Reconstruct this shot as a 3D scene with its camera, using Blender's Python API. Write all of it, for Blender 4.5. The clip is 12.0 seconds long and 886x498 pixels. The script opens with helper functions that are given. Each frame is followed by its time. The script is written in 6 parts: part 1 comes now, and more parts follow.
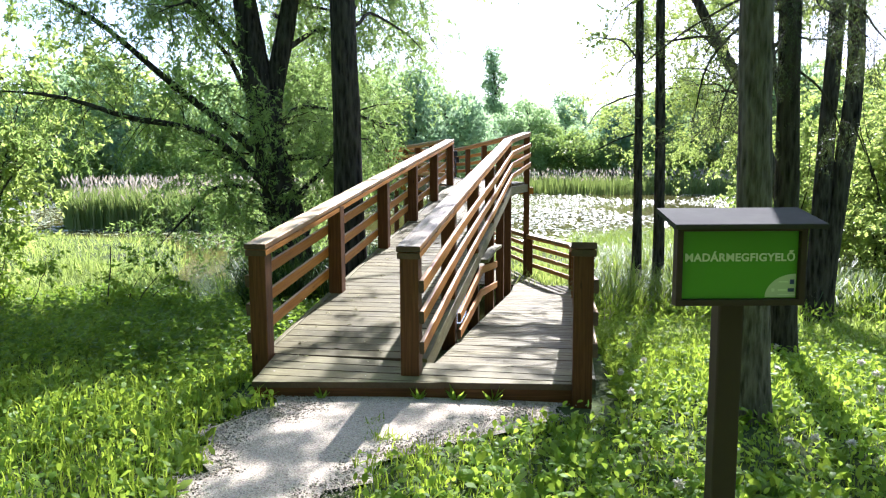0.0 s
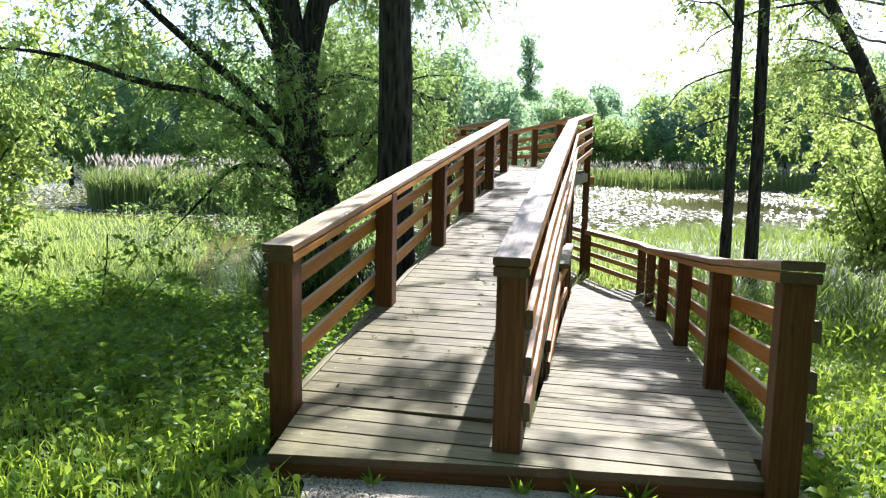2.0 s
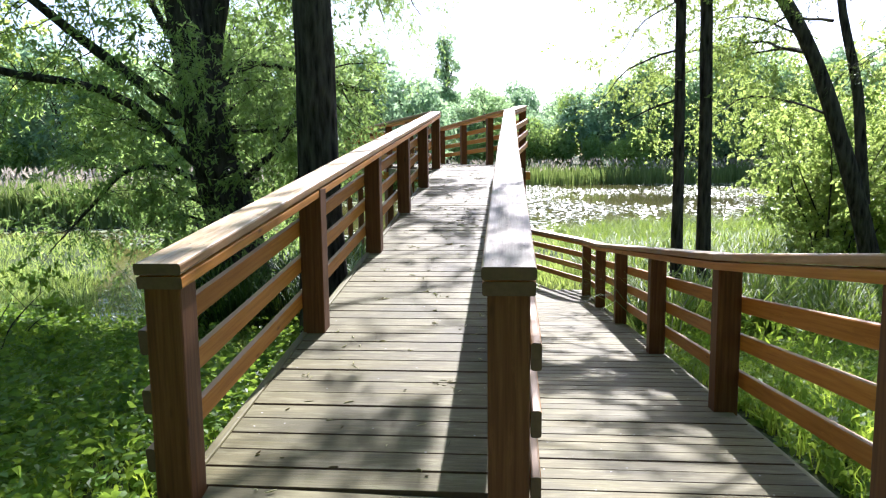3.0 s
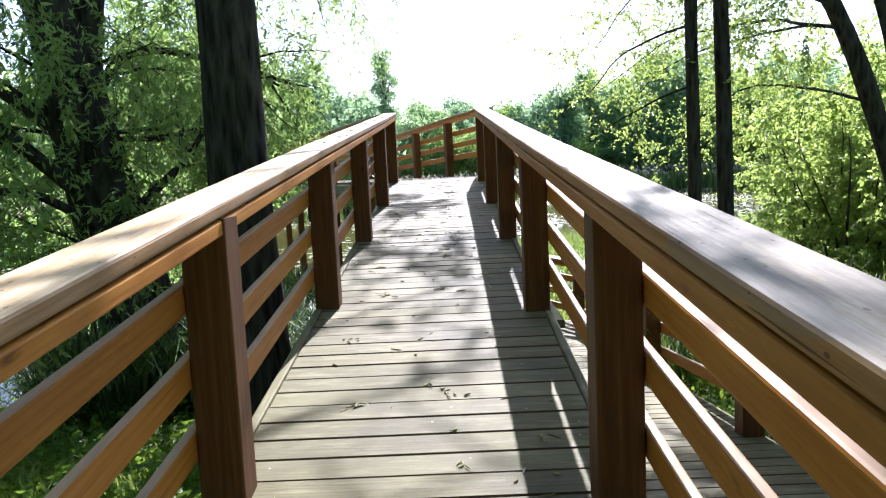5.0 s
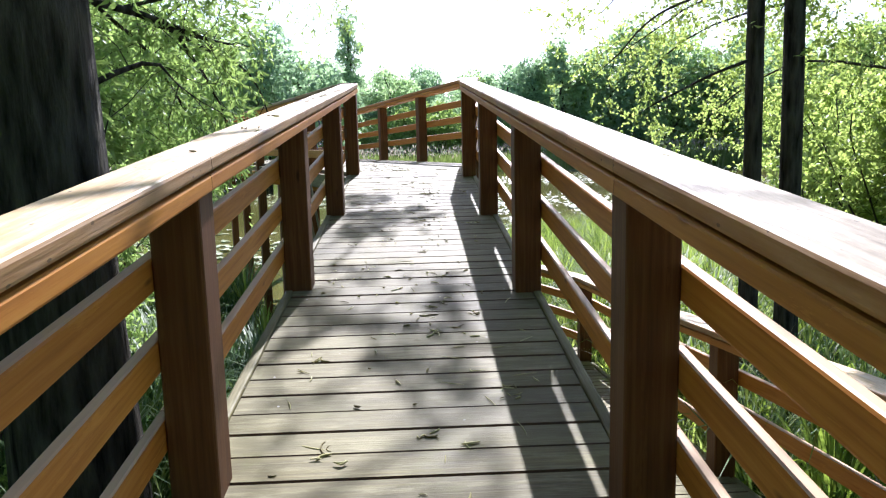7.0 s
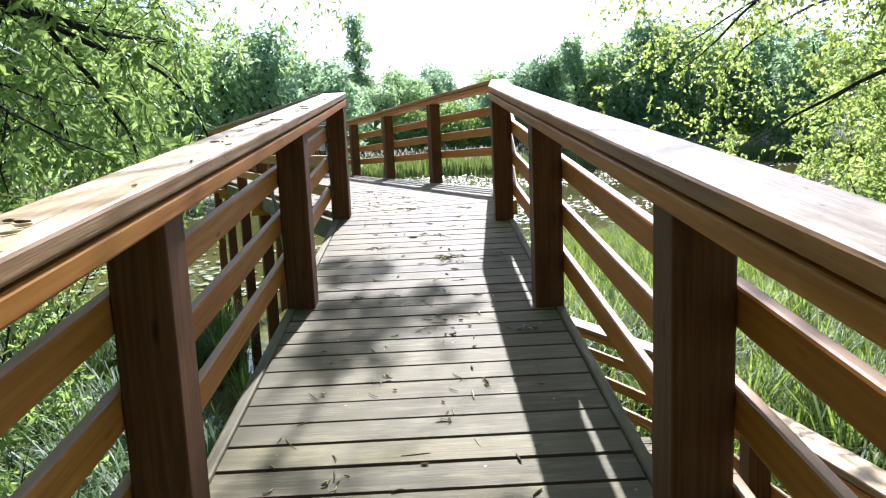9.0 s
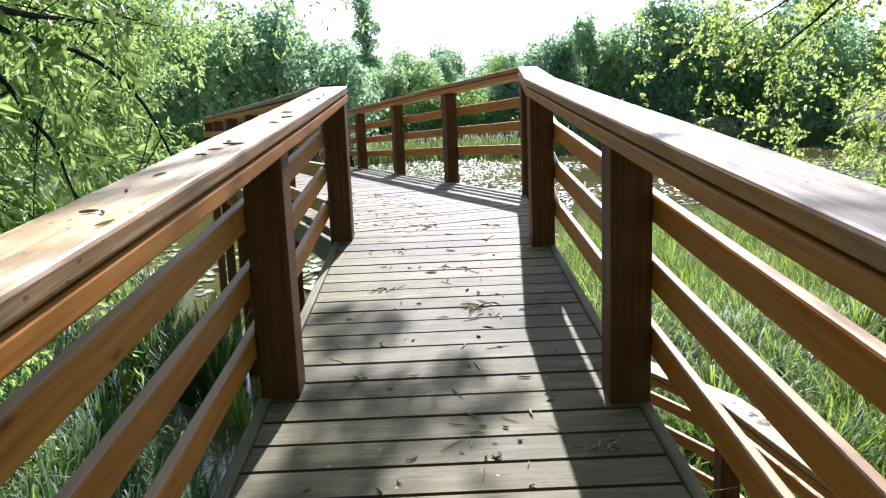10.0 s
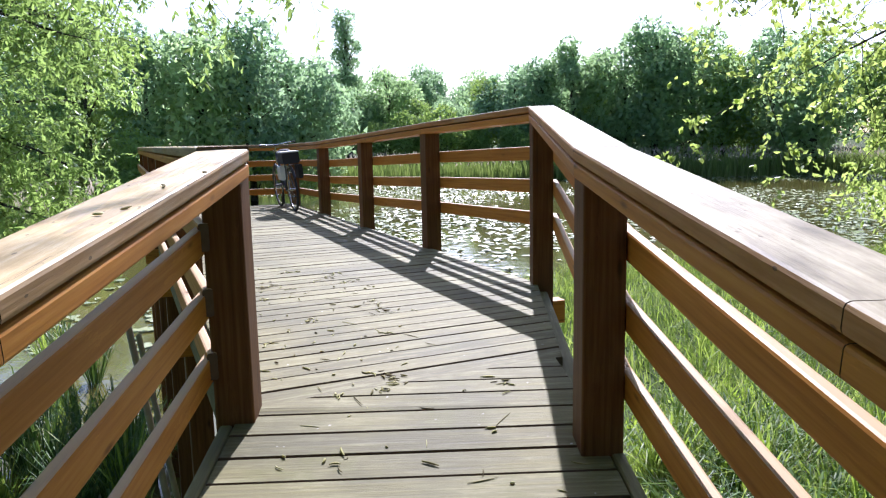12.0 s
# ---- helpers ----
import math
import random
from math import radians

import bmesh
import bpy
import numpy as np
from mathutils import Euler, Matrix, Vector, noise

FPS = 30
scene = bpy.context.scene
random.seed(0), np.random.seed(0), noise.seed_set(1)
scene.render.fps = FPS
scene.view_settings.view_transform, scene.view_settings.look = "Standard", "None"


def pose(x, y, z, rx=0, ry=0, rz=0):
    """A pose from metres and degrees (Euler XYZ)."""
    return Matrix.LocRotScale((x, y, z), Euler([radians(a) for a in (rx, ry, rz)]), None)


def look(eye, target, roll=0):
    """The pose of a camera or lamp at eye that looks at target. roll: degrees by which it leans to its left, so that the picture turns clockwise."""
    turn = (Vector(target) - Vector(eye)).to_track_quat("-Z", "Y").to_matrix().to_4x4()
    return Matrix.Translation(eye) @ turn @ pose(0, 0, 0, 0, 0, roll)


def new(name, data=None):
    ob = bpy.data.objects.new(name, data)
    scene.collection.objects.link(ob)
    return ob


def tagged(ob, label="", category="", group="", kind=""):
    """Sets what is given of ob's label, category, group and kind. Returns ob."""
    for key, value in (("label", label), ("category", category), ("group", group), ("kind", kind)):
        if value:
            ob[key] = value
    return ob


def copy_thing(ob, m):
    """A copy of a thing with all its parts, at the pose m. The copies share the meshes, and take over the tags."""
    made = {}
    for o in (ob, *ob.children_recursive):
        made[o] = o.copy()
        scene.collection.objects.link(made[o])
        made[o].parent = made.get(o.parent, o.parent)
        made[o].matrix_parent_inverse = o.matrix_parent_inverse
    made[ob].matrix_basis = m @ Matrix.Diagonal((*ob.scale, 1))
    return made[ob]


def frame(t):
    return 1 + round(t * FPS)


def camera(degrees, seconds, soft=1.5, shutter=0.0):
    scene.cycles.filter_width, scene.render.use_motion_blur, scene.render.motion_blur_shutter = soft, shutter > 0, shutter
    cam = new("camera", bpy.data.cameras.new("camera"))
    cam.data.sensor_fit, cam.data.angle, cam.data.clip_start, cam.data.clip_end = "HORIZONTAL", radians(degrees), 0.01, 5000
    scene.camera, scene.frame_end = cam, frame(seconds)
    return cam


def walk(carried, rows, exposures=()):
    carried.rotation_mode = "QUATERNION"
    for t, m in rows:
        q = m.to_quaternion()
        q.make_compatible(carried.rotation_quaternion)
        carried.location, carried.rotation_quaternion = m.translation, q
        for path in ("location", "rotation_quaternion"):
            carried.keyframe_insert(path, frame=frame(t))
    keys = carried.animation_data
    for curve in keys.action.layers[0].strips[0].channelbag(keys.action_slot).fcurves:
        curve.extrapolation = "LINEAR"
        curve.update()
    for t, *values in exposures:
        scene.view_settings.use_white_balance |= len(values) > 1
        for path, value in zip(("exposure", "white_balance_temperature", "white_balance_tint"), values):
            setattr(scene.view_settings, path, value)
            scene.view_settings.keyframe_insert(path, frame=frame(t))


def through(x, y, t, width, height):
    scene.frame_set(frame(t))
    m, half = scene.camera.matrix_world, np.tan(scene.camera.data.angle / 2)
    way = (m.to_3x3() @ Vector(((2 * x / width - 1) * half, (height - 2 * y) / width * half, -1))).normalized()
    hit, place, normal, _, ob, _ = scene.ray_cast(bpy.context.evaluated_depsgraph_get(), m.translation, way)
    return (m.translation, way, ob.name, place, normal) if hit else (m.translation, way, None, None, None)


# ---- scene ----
cam = camera(63.25, 12.0, soft=1.2)
ROWS = [  # seconds, place, tilt, roll, heading
    (0.0, -0.049, 0.064, 1.706, 83.35, 0.31, 9.33),
    (0.5, -0.174, 0.455, 1.687, 83.04, -2.13, 9.13),
    (1.0, -0.421, 0.883, 1.638, 82.32, -1.35, 11.05),
    (1.5, -0.604, 1.277, 1.597, 80.96, -0.36, 11.41),
    (2.0, -0.798, 1.802, 1.600, 82.42, -1.10, 11.60),
    (2.5, -1.000, 2.294, 1.579, 83.81, 1.98, 8.12),
    (2.7, -1.056, 2.515, 1.535, 83.17, 1.30, 6.07),
    (4.3, -1.493, 4.354, 1.373, 82.07, -0.03, 4.31),
    (4.5, -1.523, 4.524, 1.386, 80.52, 1.20, 7.26),
    (5.0, -1.631, 5.091, 1.390, 83.90, 2.68, 0.39),
    (5.5, -1.718, 5.646, 1.428, 83.53, 2.97, -2.31),
    (6.0, -1.790, 6.249, 1.482, 82.90, 2.31, -1.35),
    (6.5, -1.761, 6.805, 1.524, 81.60, 2.36, -2.18),
    (7.0, -1.739, 7.378, 1.614, 81.48, 1.37, -2.35),
    (7.5, -1.747, 7.993, 1.709, 81.79, 1.56, -2.13),
    (7.7, -1.742, 8.230, 1.721, 82.13, 1.72, -2.16),
    (9.3, -1.724, 9.978, 1.904, 80.79, 2.50, -1.35),
    (9.5, -1.759, 10.204, 1.941, 80.20, 2.14, -1.25),
    (10.0, -1.789, 10.725, 2.006, 79.98, 2.32, -0.76),
    (10.5, -1.740, 11.264, 2.038, 80.20, 2.89, -2.55),
    (11.0, -1.761, 11.770, 2.088, 80.42, 2.77, -2.76),
    (11.5, -1.782, 12.273, 2.181, 80.61, 2.35, -2.80),
    (12.0, -1.743, 12.806, 2.268, 81.44, 1.16, -2.33),
]
walk(cam, [(t, pose(x, y, z, tilt, roll, heading)) for t, x, y, z, tilt, roll, heading in ROWS],
     exposures=[(0.0, 1.74, 5640, 24), (2.5, 1.58, 5640, 24), (4.5, 1.49, 5550, 24), (7.5, 1.46, 5550, 24), (12.0, 1.07, 5520, 24)])

# ---- light ----
SUN_AZ, SUN_EL = 8.0, 40.0  # degrees right of +y, degrees up
world = bpy.data.worlds.new("sky")
scene.world = world
world.use_nodes = True
_wt = world.node_tree
_wt.nodes.clear()
_out = _wt.nodes.new("ShaderNodeOutputWorld")
_bg = _wt.nodes.new("ShaderNodeBackground")
_sky = _wt.nodes.new("ShaderNodeTexSky")
_sky.sky_type = "NISHITA"
_sky.sun_disc = False
_sky.sun_elevation = radians(SUN_EL)
_sky.sun_rotation = radians(SUN_AZ)
_sky.air_density, _sky.dust_density, _sky.ozone_density = 1.0, 1.2, 1.0
_bg.inputs["Strength"].default_value = 0.105
_wt.links.new(_sky.outputs[0], _bg.inputs[0])
_wt.links.new(_bg.outputs[0], _out.inputs[0])
_sun = bpy.data.lights.new("sun", "SUN")
_sun.energy, _sun.angle, _sun.color = 5.0, radians(0.5), (1.0, 0.95, 0.86)
sun_dir = Vector((math.sin(radians(SUN_AZ)) * math.cos(radians(SUN_EL)), math.cos(radians(SUN_AZ)) * math.cos(radians(SUN_EL)), math.sin(radians(SUN_EL))))
sun = new("sun", _sun)
sun.matrix_world = look(sun_dir * 200, (0, 0, 0))


# ---- materials ----
class Mat:
    """A node material under construction."""

    def __init__(self, name):
        self.m = bpy.data.materials.new(name)
        self.m.use_nodes = True
        self.t = self.m.node_tree
        self.t.nodes.clear()
        self.out = self.t.nodes.new("ShaderNodeOutputMaterial")

    def n(self, kind, **inputs):
        node = self.t.nodes.new(kind)
        for key, value in inputs.items():
            self.put(node.inputs[key.replace("_", " ")], value)
        return node

    def put(self, socket, value):
        if isinstance(value, bpy.types.NodeSocket):
            self.t.links.new(value, socket)
        else:
            socket.default_value = value

    def noise(self, vec, scale, detail=4.0, rough=0.55):
        k = self.n("ShaderNodeTexNoise", Scale=scale, Detail=detail, Roughness=rough)
        if vec is not None:
            self.put(k.inputs["Vector"], vec)
        return k.outputs["Fac"]

    def ramp(self, fac, stops):
        k = self.n("ShaderNodeValToRGB")
        e = k.color_ramp.elements
        e[0].position, e[0].color = stops[0][0], (*stops[0][1], 1)
        e[1].position, e[1].color = stops[-1][0], (*stops[-1][1], 1)
        for p, c in stops[1:-1]:
            x = e.new(p)
            x.color = (*c, 1)
        self.put(k.inputs["Fac"], fac)
        return k.outputs["Color"]

    def mix(self, fac, a, b, how="MIX"):
        k = self.t.nodes.new("ShaderNodeMix")
        k.data_type, k.blend_type = "RGBA", how
        self.put(k.inputs[0], fac)
        self.put(k.inputs[6], a if isinstance(a, bpy.types.NodeSocket) else (*a, 1))
        self.put(k.inputs[7], b if isinstance(b, bpy.types.NodeSocket) else (*b, 1))
        return k.outputs[2]

    def math(self, op, a, b=0.0):
        k = self.t.nodes.new("ShaderNodeMath")
        k.operation = op
        self.put(k.inputs[0], a)
        self.put(k.inputs[1], b)
        return k.outputs[0]

    def soft(self, value, low, high):
        """0 below low, 1 above high, smooth between."""
        k = self.n("ShaderNodeMapRange", Value=value)
        k.interpolation_type = "SMOOTHSTEP"
        k.inputs["From Min"].default_value, k.inputs["From Max"].default_value = low, high
        return k.outputs[0]

    def map(self, vec, scale, loc=None):
        k = self.t.nodes.new("ShaderNodeMapping")
        self.put(k.inputs["Vector"], vec)
        k.inputs["Scale"].default_value = scale
        if loc is not None:
            self.put(k.inputs["Location"], loc)
        return k.outputs[0]

    def bump(self, height, strength=0.3, distance=0.01):
        return self.n("ShaderNodeBump", Height=height, Strength=strength, Distance=distance).outputs[0]

    def principled(self, color, rough, normal=None, metal=0.0, spec=0.5):
        k = self.n("ShaderNodeBsdfPrincipled")
        self.put(k.inputs["Base Color"], color if isinstance(color, bpy.types.NodeSocket) else (*color, 1))
        self.put(k.inputs["Roughness"], rough)
        self.put(k.inputs["Metallic"], metal)
        self.put(k.inputs["Specular IOR Level"], spec)
        if normal is not None:
            self.put(k.inputs["Normal"], normal)
        return k.outputs[0]

    def done(self, shader):
        self.t.links.new(shader, self.out.inputs[0])
        return self.m


def coords(m, which="Object"):
    return m.n("ShaderNodeTexCoord").outputs[which]


def shifted_uv(m):
    """UV in metres along and across a timber, moved by the piece's own random number."""
    rnd = m.n("ShaderNodeObjectInfo").outputs["Random"]
    move = m.n("ShaderNodeCombineXYZ", X=m.math("MULTIPLY", rnd, 37.0), Y=m.math("MULTIPLY", rnd, 91.0)).outputs[0]
    k = m.t.nodes.new("ShaderNodeVectorMath")
    k.operation = "ADD"
    m.put(k.inputs[0], coords(m, "UV"))
    m.put(k.inputs[1], move)
    return k.outputs[0], rnd


def stained_wood(name, bleached, ramp=((0.31, 0.112, 0.012), (0.51, 0.212, 0.026), (0.64, 0.315, 0.052)), deep=(0.36, 0.132, 0.014), edges=False):
    """Orange-brown glaze on pine. The boards that lie open to the weather are bleached and scuffed."""
    m = Mat(name)
    uv, rnd = shifted_uv(m)
    grain = m.noise(m.map(uv, (2.2, 55, 1)), 1.0, 5, 0.6)
    broad = m.noise(m.map(uv, (0.9, 7, 1)), 1.0, 3)
    knots = m.n("ShaderNodeTexVoronoi", Scale=1.0, Vector=m.map(uv, (3.1, 11, 1))).outputs["Distance"]
    col = m.ramp(grain, [(0.25, ramp[0]), (0.5, ramp[1]), (0.8, ramp[2])])
    col = m.mix(m.math("MULTIPLY", m.math("SUBTRACT", broad, 0.35), 1.1), col, deep)
    knot = m.n("ShaderNodeMapRange", Value=knots)
    knot.inputs["From Min"].default_value, knot.inputs["From Max"].default_value = 0.13, 0.04
    col = m.mix(m.math("MULTIPLY", knot.outputs[0], 0.25 if bleached else 0.8), col, tuple(c * 0.3 for c in deep))
    col = m.mix(m.math("MULTIPLY", rnd, 0.35), col, tuple(c * 0.6 for c in deep))
    scuff = m.noise(m.map(uv, (3.0, 17, 1)), 1.0, 6, 0.75)
    col = m.mix(m.math("MULTIPLY", m.math("GREATER_THAN", scuff, 0.60), 0.22), col, tuple(min(0.7, c * 1.5 + 0.005) for c in ramp[1]))
    if edges:  # rain-bleached upper edges, paled further to look sunlit
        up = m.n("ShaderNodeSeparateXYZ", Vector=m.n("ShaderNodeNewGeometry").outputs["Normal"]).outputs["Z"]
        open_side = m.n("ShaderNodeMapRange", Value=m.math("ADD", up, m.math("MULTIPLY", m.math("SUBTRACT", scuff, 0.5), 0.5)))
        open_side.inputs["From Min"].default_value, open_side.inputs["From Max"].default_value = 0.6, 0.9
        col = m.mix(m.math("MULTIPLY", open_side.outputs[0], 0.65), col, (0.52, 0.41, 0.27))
    if bleached:
        worn = m.noise(m.map(uv, (1.3, 8, 1)), 1.0, 6, 0.7)
        blotch = m.math("ADD", m.math("MULTIPLY", grain, 0.35), m.math("MULTIPLY", m.noise(m.map(uv, (5, 16, 1)), 1.0, 5, 0.65), 0.65))
        bare = m.ramp(blotch, [(0.34, (0.15, 0.122, 0.08)), (0.5, (0.31, 0.265, 0.18)), (0.64, (0.47, 0.41, 0.29))] if bleached > 1 else [(0.34, (0.40, 0.26, 0.11)), (0.5, (0.57, 0.42, 0.215)), (0.64, (0.71, 0.59, 0.39))])
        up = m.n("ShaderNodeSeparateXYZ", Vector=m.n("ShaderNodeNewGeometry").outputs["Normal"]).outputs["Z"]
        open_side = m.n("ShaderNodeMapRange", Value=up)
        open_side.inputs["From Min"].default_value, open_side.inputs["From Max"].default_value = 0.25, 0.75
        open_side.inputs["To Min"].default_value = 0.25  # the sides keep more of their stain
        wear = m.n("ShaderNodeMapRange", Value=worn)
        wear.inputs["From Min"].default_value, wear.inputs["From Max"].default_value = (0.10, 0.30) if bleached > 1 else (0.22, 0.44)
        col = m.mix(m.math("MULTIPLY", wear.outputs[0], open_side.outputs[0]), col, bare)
        grey = m.noise(m.map(uv, (0.6, 3, 1)), 1.0, 3)
        col = m.mix(m.math("MULTIPLY", m.math("GREATER_THAN", grey, 0.57), 0.35), col, (0.22, 0.195, 0.165))
        crack = m.noise(m.map(uv, (1.1, 95, 1)), 1.0, 3, 0.5)
        col = m.mix(m.math("MULTIPLY", m.math("LESS_THAN", crack, 0.30), 0.75), col, (0.06, 0.035, 0.015))
        specks = m.n("ShaderNodeTexVoronoi", Scale=1.0, Vector=m.map(uv, (14, 30, 1))).outputs["Distance"]
        col = m.mix(m.math("MULTIPLY", m.math("LESS_THAN", specks, 0.10), 0.7), col, (0.07, 0.045, 0.02))
    rough = m.math("ADD", m.math("MULTIPLY", broad, 0.22), (0.45, 0.42, 0.52)[bleached])
    return m.done(m.principled(col, rough, m.bump(grain, 0.6 if bleached else 0.22, 0.004), spec=(0.22, 0.35, 0.2)[bleached]))


def grey_wood():
    """Bleached, slightly mossy decking."""
    m = Mat("weathered_decking")
    uv, rnd = shifted_uv(m)
    grain = m.noise(m.map(uv, (2.0, 70, 1)), 1.0, 5, 0.65)
    broad = m.noise(m.map(uv, (1.2, 6, 1)), 1.0, 4)
    col = m.ramp(grain, [(0.22, (0.060, 0.051, 0.015)), (0.5, (0.182, 0.157, 0.056)), (0.8, (0.33, 0.288, 0.113))])
    col = m.mix(m.math("MULTIPLY", broad, 0.6), col, (0.095, 0.088, 0.045))
    col = m.mix(m.math("MULTIPLY", m.math("POWER", rnd, 2.0), 0.55), col, (0.29, 0.272, 0.13))
    col = m.mix(m.math("MULTIPLY", m.math("FRACT", m.math("MULTIPLY", rnd, 17.0)), 0.5), col, (0.07, 0.063, 0.028))
    drag = m.noise(m.map(uv, (4.0, 22, 1)), 1.0, 4, 0.7)
    col = m.mix(m.math("MULTIPLY", m.soft(drag, 0.46, 0.68), 0.5), col, (0.31, 0.292, 0.15))
    spots = m.n("ShaderNodeTexVoronoi", Scale=1.0, Vector=m.map(uv, (9, 9, 1))).outputs["Distance"]
    col = m.mix(m.math("MULTIPLY", m.math("LESS_THAN", spots, 0.045), 0.7), col, (0.6, 0.58, 0.52))
    stain = m.noise(coords(m), 1.3, 4)
    col = m.mix(m.math("MULTIPLY", m.soft(stain, 0.46, 0.64), 0.5), col, (0.07, 0.066, 0.032))
    moss = m.noise(coords(m), 4.5, 5, 0.7)
    col = m.mix(m.math("MULTIPLY", m.soft(moss, 0.52, 0.72), 0.45), col, (0.13, 0.13, 0.035))
    return m.done(m.principled(col, m.math("ADD", m.math("MULTIPLY", grain, 0.25), 0.55), m.bump(grain, 0.55, 0.004), spec=0.2))


def bark(name, dark, light, scale=1.0):
    m = Mat(name)
    vec = coords(m)
    ridges = m.noise(m.map(vec, (11 * scale, 11 * scale, 1.5 * scale)), 1.6, 6, 0.65)
    fine = m.noise(m.map(vec, (40 * scale, 40 * scale, 7 * scale)), 1.0, 4, 0.6)
    blot = m.noise(vec, 1.4, 4)
    cells = m.n("ShaderNodeTexVoronoi", Scale=1.0, Vector=m.map(vec, (15 * scale, 15 * scale, 3 * scale))).outputs["Distance"]
    h = m.math("ADD", m.math("ADD", m.math("MULTIPLY", ridges, 0.8), m.math("MULTIPLY", fine, 0.25)), m.math("MULTIPLY", cells, 0.35))
    col = m.ramp(h, [(0.5, dark), (0.84, light)])
    col = m.mix(m.math("MULTIPLY", m.soft(blot, 0.45, 0.7), 0.3), col, (light[0] * 0.6, light[1] * 0.72, light[2] * 0.45))  # a green film of algae
    return m.done(m.principled(col, 0.92, m.bump(h, 1.0, 0.05), spec=0.1))


def leafy(name, colours, glow, through=0.5, gloss=0.45, shine=0.35, tints=None):
    """Thin leaves that let light through; each leaf has a shade of its own."""
    m = Mat(name)
    rnd = m.n("ShaderNodeNewGeometry").outputs["Random Per Island"]
    col = m.ramp(rnd, colours)
    if tints:  # each tree has a tint of its own
        col = m.mix(1.0, col, m.ramp(m.n("ShaderNodeObjectInfo").outputs["Random"], tints), "MULTIPLY")
    a = m.principled(col, gloss, spec=shine)
    b = m.n("ShaderNodeBsdfTranslucent", Color=m.mix(0.55, col, glow)).outputs[0]
    k = m.n("ShaderNodeMixShader", Fac=through)
    m.t.links.new(a, k.inputs[1])
    m.t.links.new(b, k.inputs[2])
    return m.done(k.outputs[0])


def plain(name, colour, rough=0.6, metal=0.0, var=0.25, scale=20.0, bump=0.1, spec=0.5):
    m = Mat(name)
    f = m.noise(coords(m), scale, 5)
    col = m.mix(m.math("MULTIPLY", f, var), colour, tuple(c * 0.4 for c in colour))
    return m.done(m.principled(col, rough, m.bump(f, bump, 0.004), metal, spec))


def soil():
    m = Mat("meadow_soil")
    vec = coords(m)
    f, g = m.noise(vec, 1.3, 6), m.noise(vec, 14.0, 6)
    col = m.ramp(f, [(0.3, (0.045, 0.075, 0.018)), (0.55, (0.07, 0.10, 0.025)), (0.75, (0.085, 0.08, 0.04))])
    col = m.mix(m.math("MULTIPLY", g, 0.7), col, (0.03, 0.04, 0.014))
    return m.done(m.principled(col, 0.95, m.bump(g, 0.8, 0.05), spec=0.15))


def gravel_mat():
    m = Mat("crushed_stone")
    vec = coords(m)
    v = m.n("ShaderNodeTexVoronoi", Scale=120.0, Vector=vec)
    f = m.noise(vec, 2.2, 5)
    col = m.mix(0.3, v.outputs["Color"], (0.30, 0.28, 0.22))
    hs = m.mix(1.0, m.n("ShaderNodeHueSaturation", Saturation=0.12, Color=col).outputs[0], (0.82, 0.735, 0.56), "MULTIPLY")
    col = m.mix(m.math("MULTIPLY", f, 0.45), hs, (0.24, 0.20, 0.125))
    return m.done(m.principled(col, 0.9, m.bump(v.outputs["Distance"], 0.7, 0.005), spec=0.15))


def pebble_mat():
    m = Mat("pebbles")
    rnd = m.n("ShaderNodeNewGeometry").outputs["Random Per Island"]
    return m.done(m.principled(m.ramp(rnd, [(0.0, (0.16, 0.14, 0.095)), (0.5, (0.32, 0.285, 0.205)), (1.0, (0.54, 0.49, 0.37))]), 0.85))


def water_mat():
    m = Mat("pond_water")
    vec = coords(m)
    waves = m.math("ADD", m.noise(m.map(vec, (1, 1, 1)), 2.2, 3), m.math("MULTIPLY", m.noise(vec, 9.0, 3), 0.25))
    murk = m.ramp(m.noise(vec, 0.12, 4), [(0.35, (0.085, 0.078, 0.02)), (0.7, (0.15, 0.137, 0.040))])
    return m.done(m.principled(murk, 0.06, m.bump(waves, 0.12, 0.05), spec=0.5))


WOOD, DECK = stained_wood("stained_wood", 0), grey_wood()
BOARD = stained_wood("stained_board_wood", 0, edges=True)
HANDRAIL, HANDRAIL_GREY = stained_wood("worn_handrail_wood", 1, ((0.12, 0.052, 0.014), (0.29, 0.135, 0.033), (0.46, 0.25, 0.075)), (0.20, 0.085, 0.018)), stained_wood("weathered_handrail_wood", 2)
POST_WOOD = stained_wood("dark_stained_post_wood", 0, ((0.060, 0.024, 0.008), (0.135, 0.057, 0.017), (0.23, 0.112, 0.038)), (0.085, 0.034, 0.012))
POLE_WOOD = plain("bare_weathered_pole", (0.40, 0.34, 0.25), 0.8, 0.0, 0.8, 30.0, 0.4)
# End grain of the timbers; also paints the shade between planks.
END_GRAIN_SHADE = plain("end_grain_and_gap_shade", (0.13, 0.085, 0.045), 0.8, 0.0, 0.9, 45.0, 0.5)
BARK = bark("dark_bark", (0.009, 0.008, 0.006), (0.085, 0.078, 0.058), 1.3)
BARK_GREY = bark("grey_spruce_bark", (0.05, 0.045, 0.034), (0.23, 0.21, 0.16), 2.2)
GRASS = leafy("grass_blades", [(0.0, (0.085, 0.16, 0.017)), (0.5, (0.15, 0.26, 0.028)), (1.0, (0.27, 0.36, 0.06))], (0.55, 0.70, 0.05), 0.55, 0.6, 0.1)
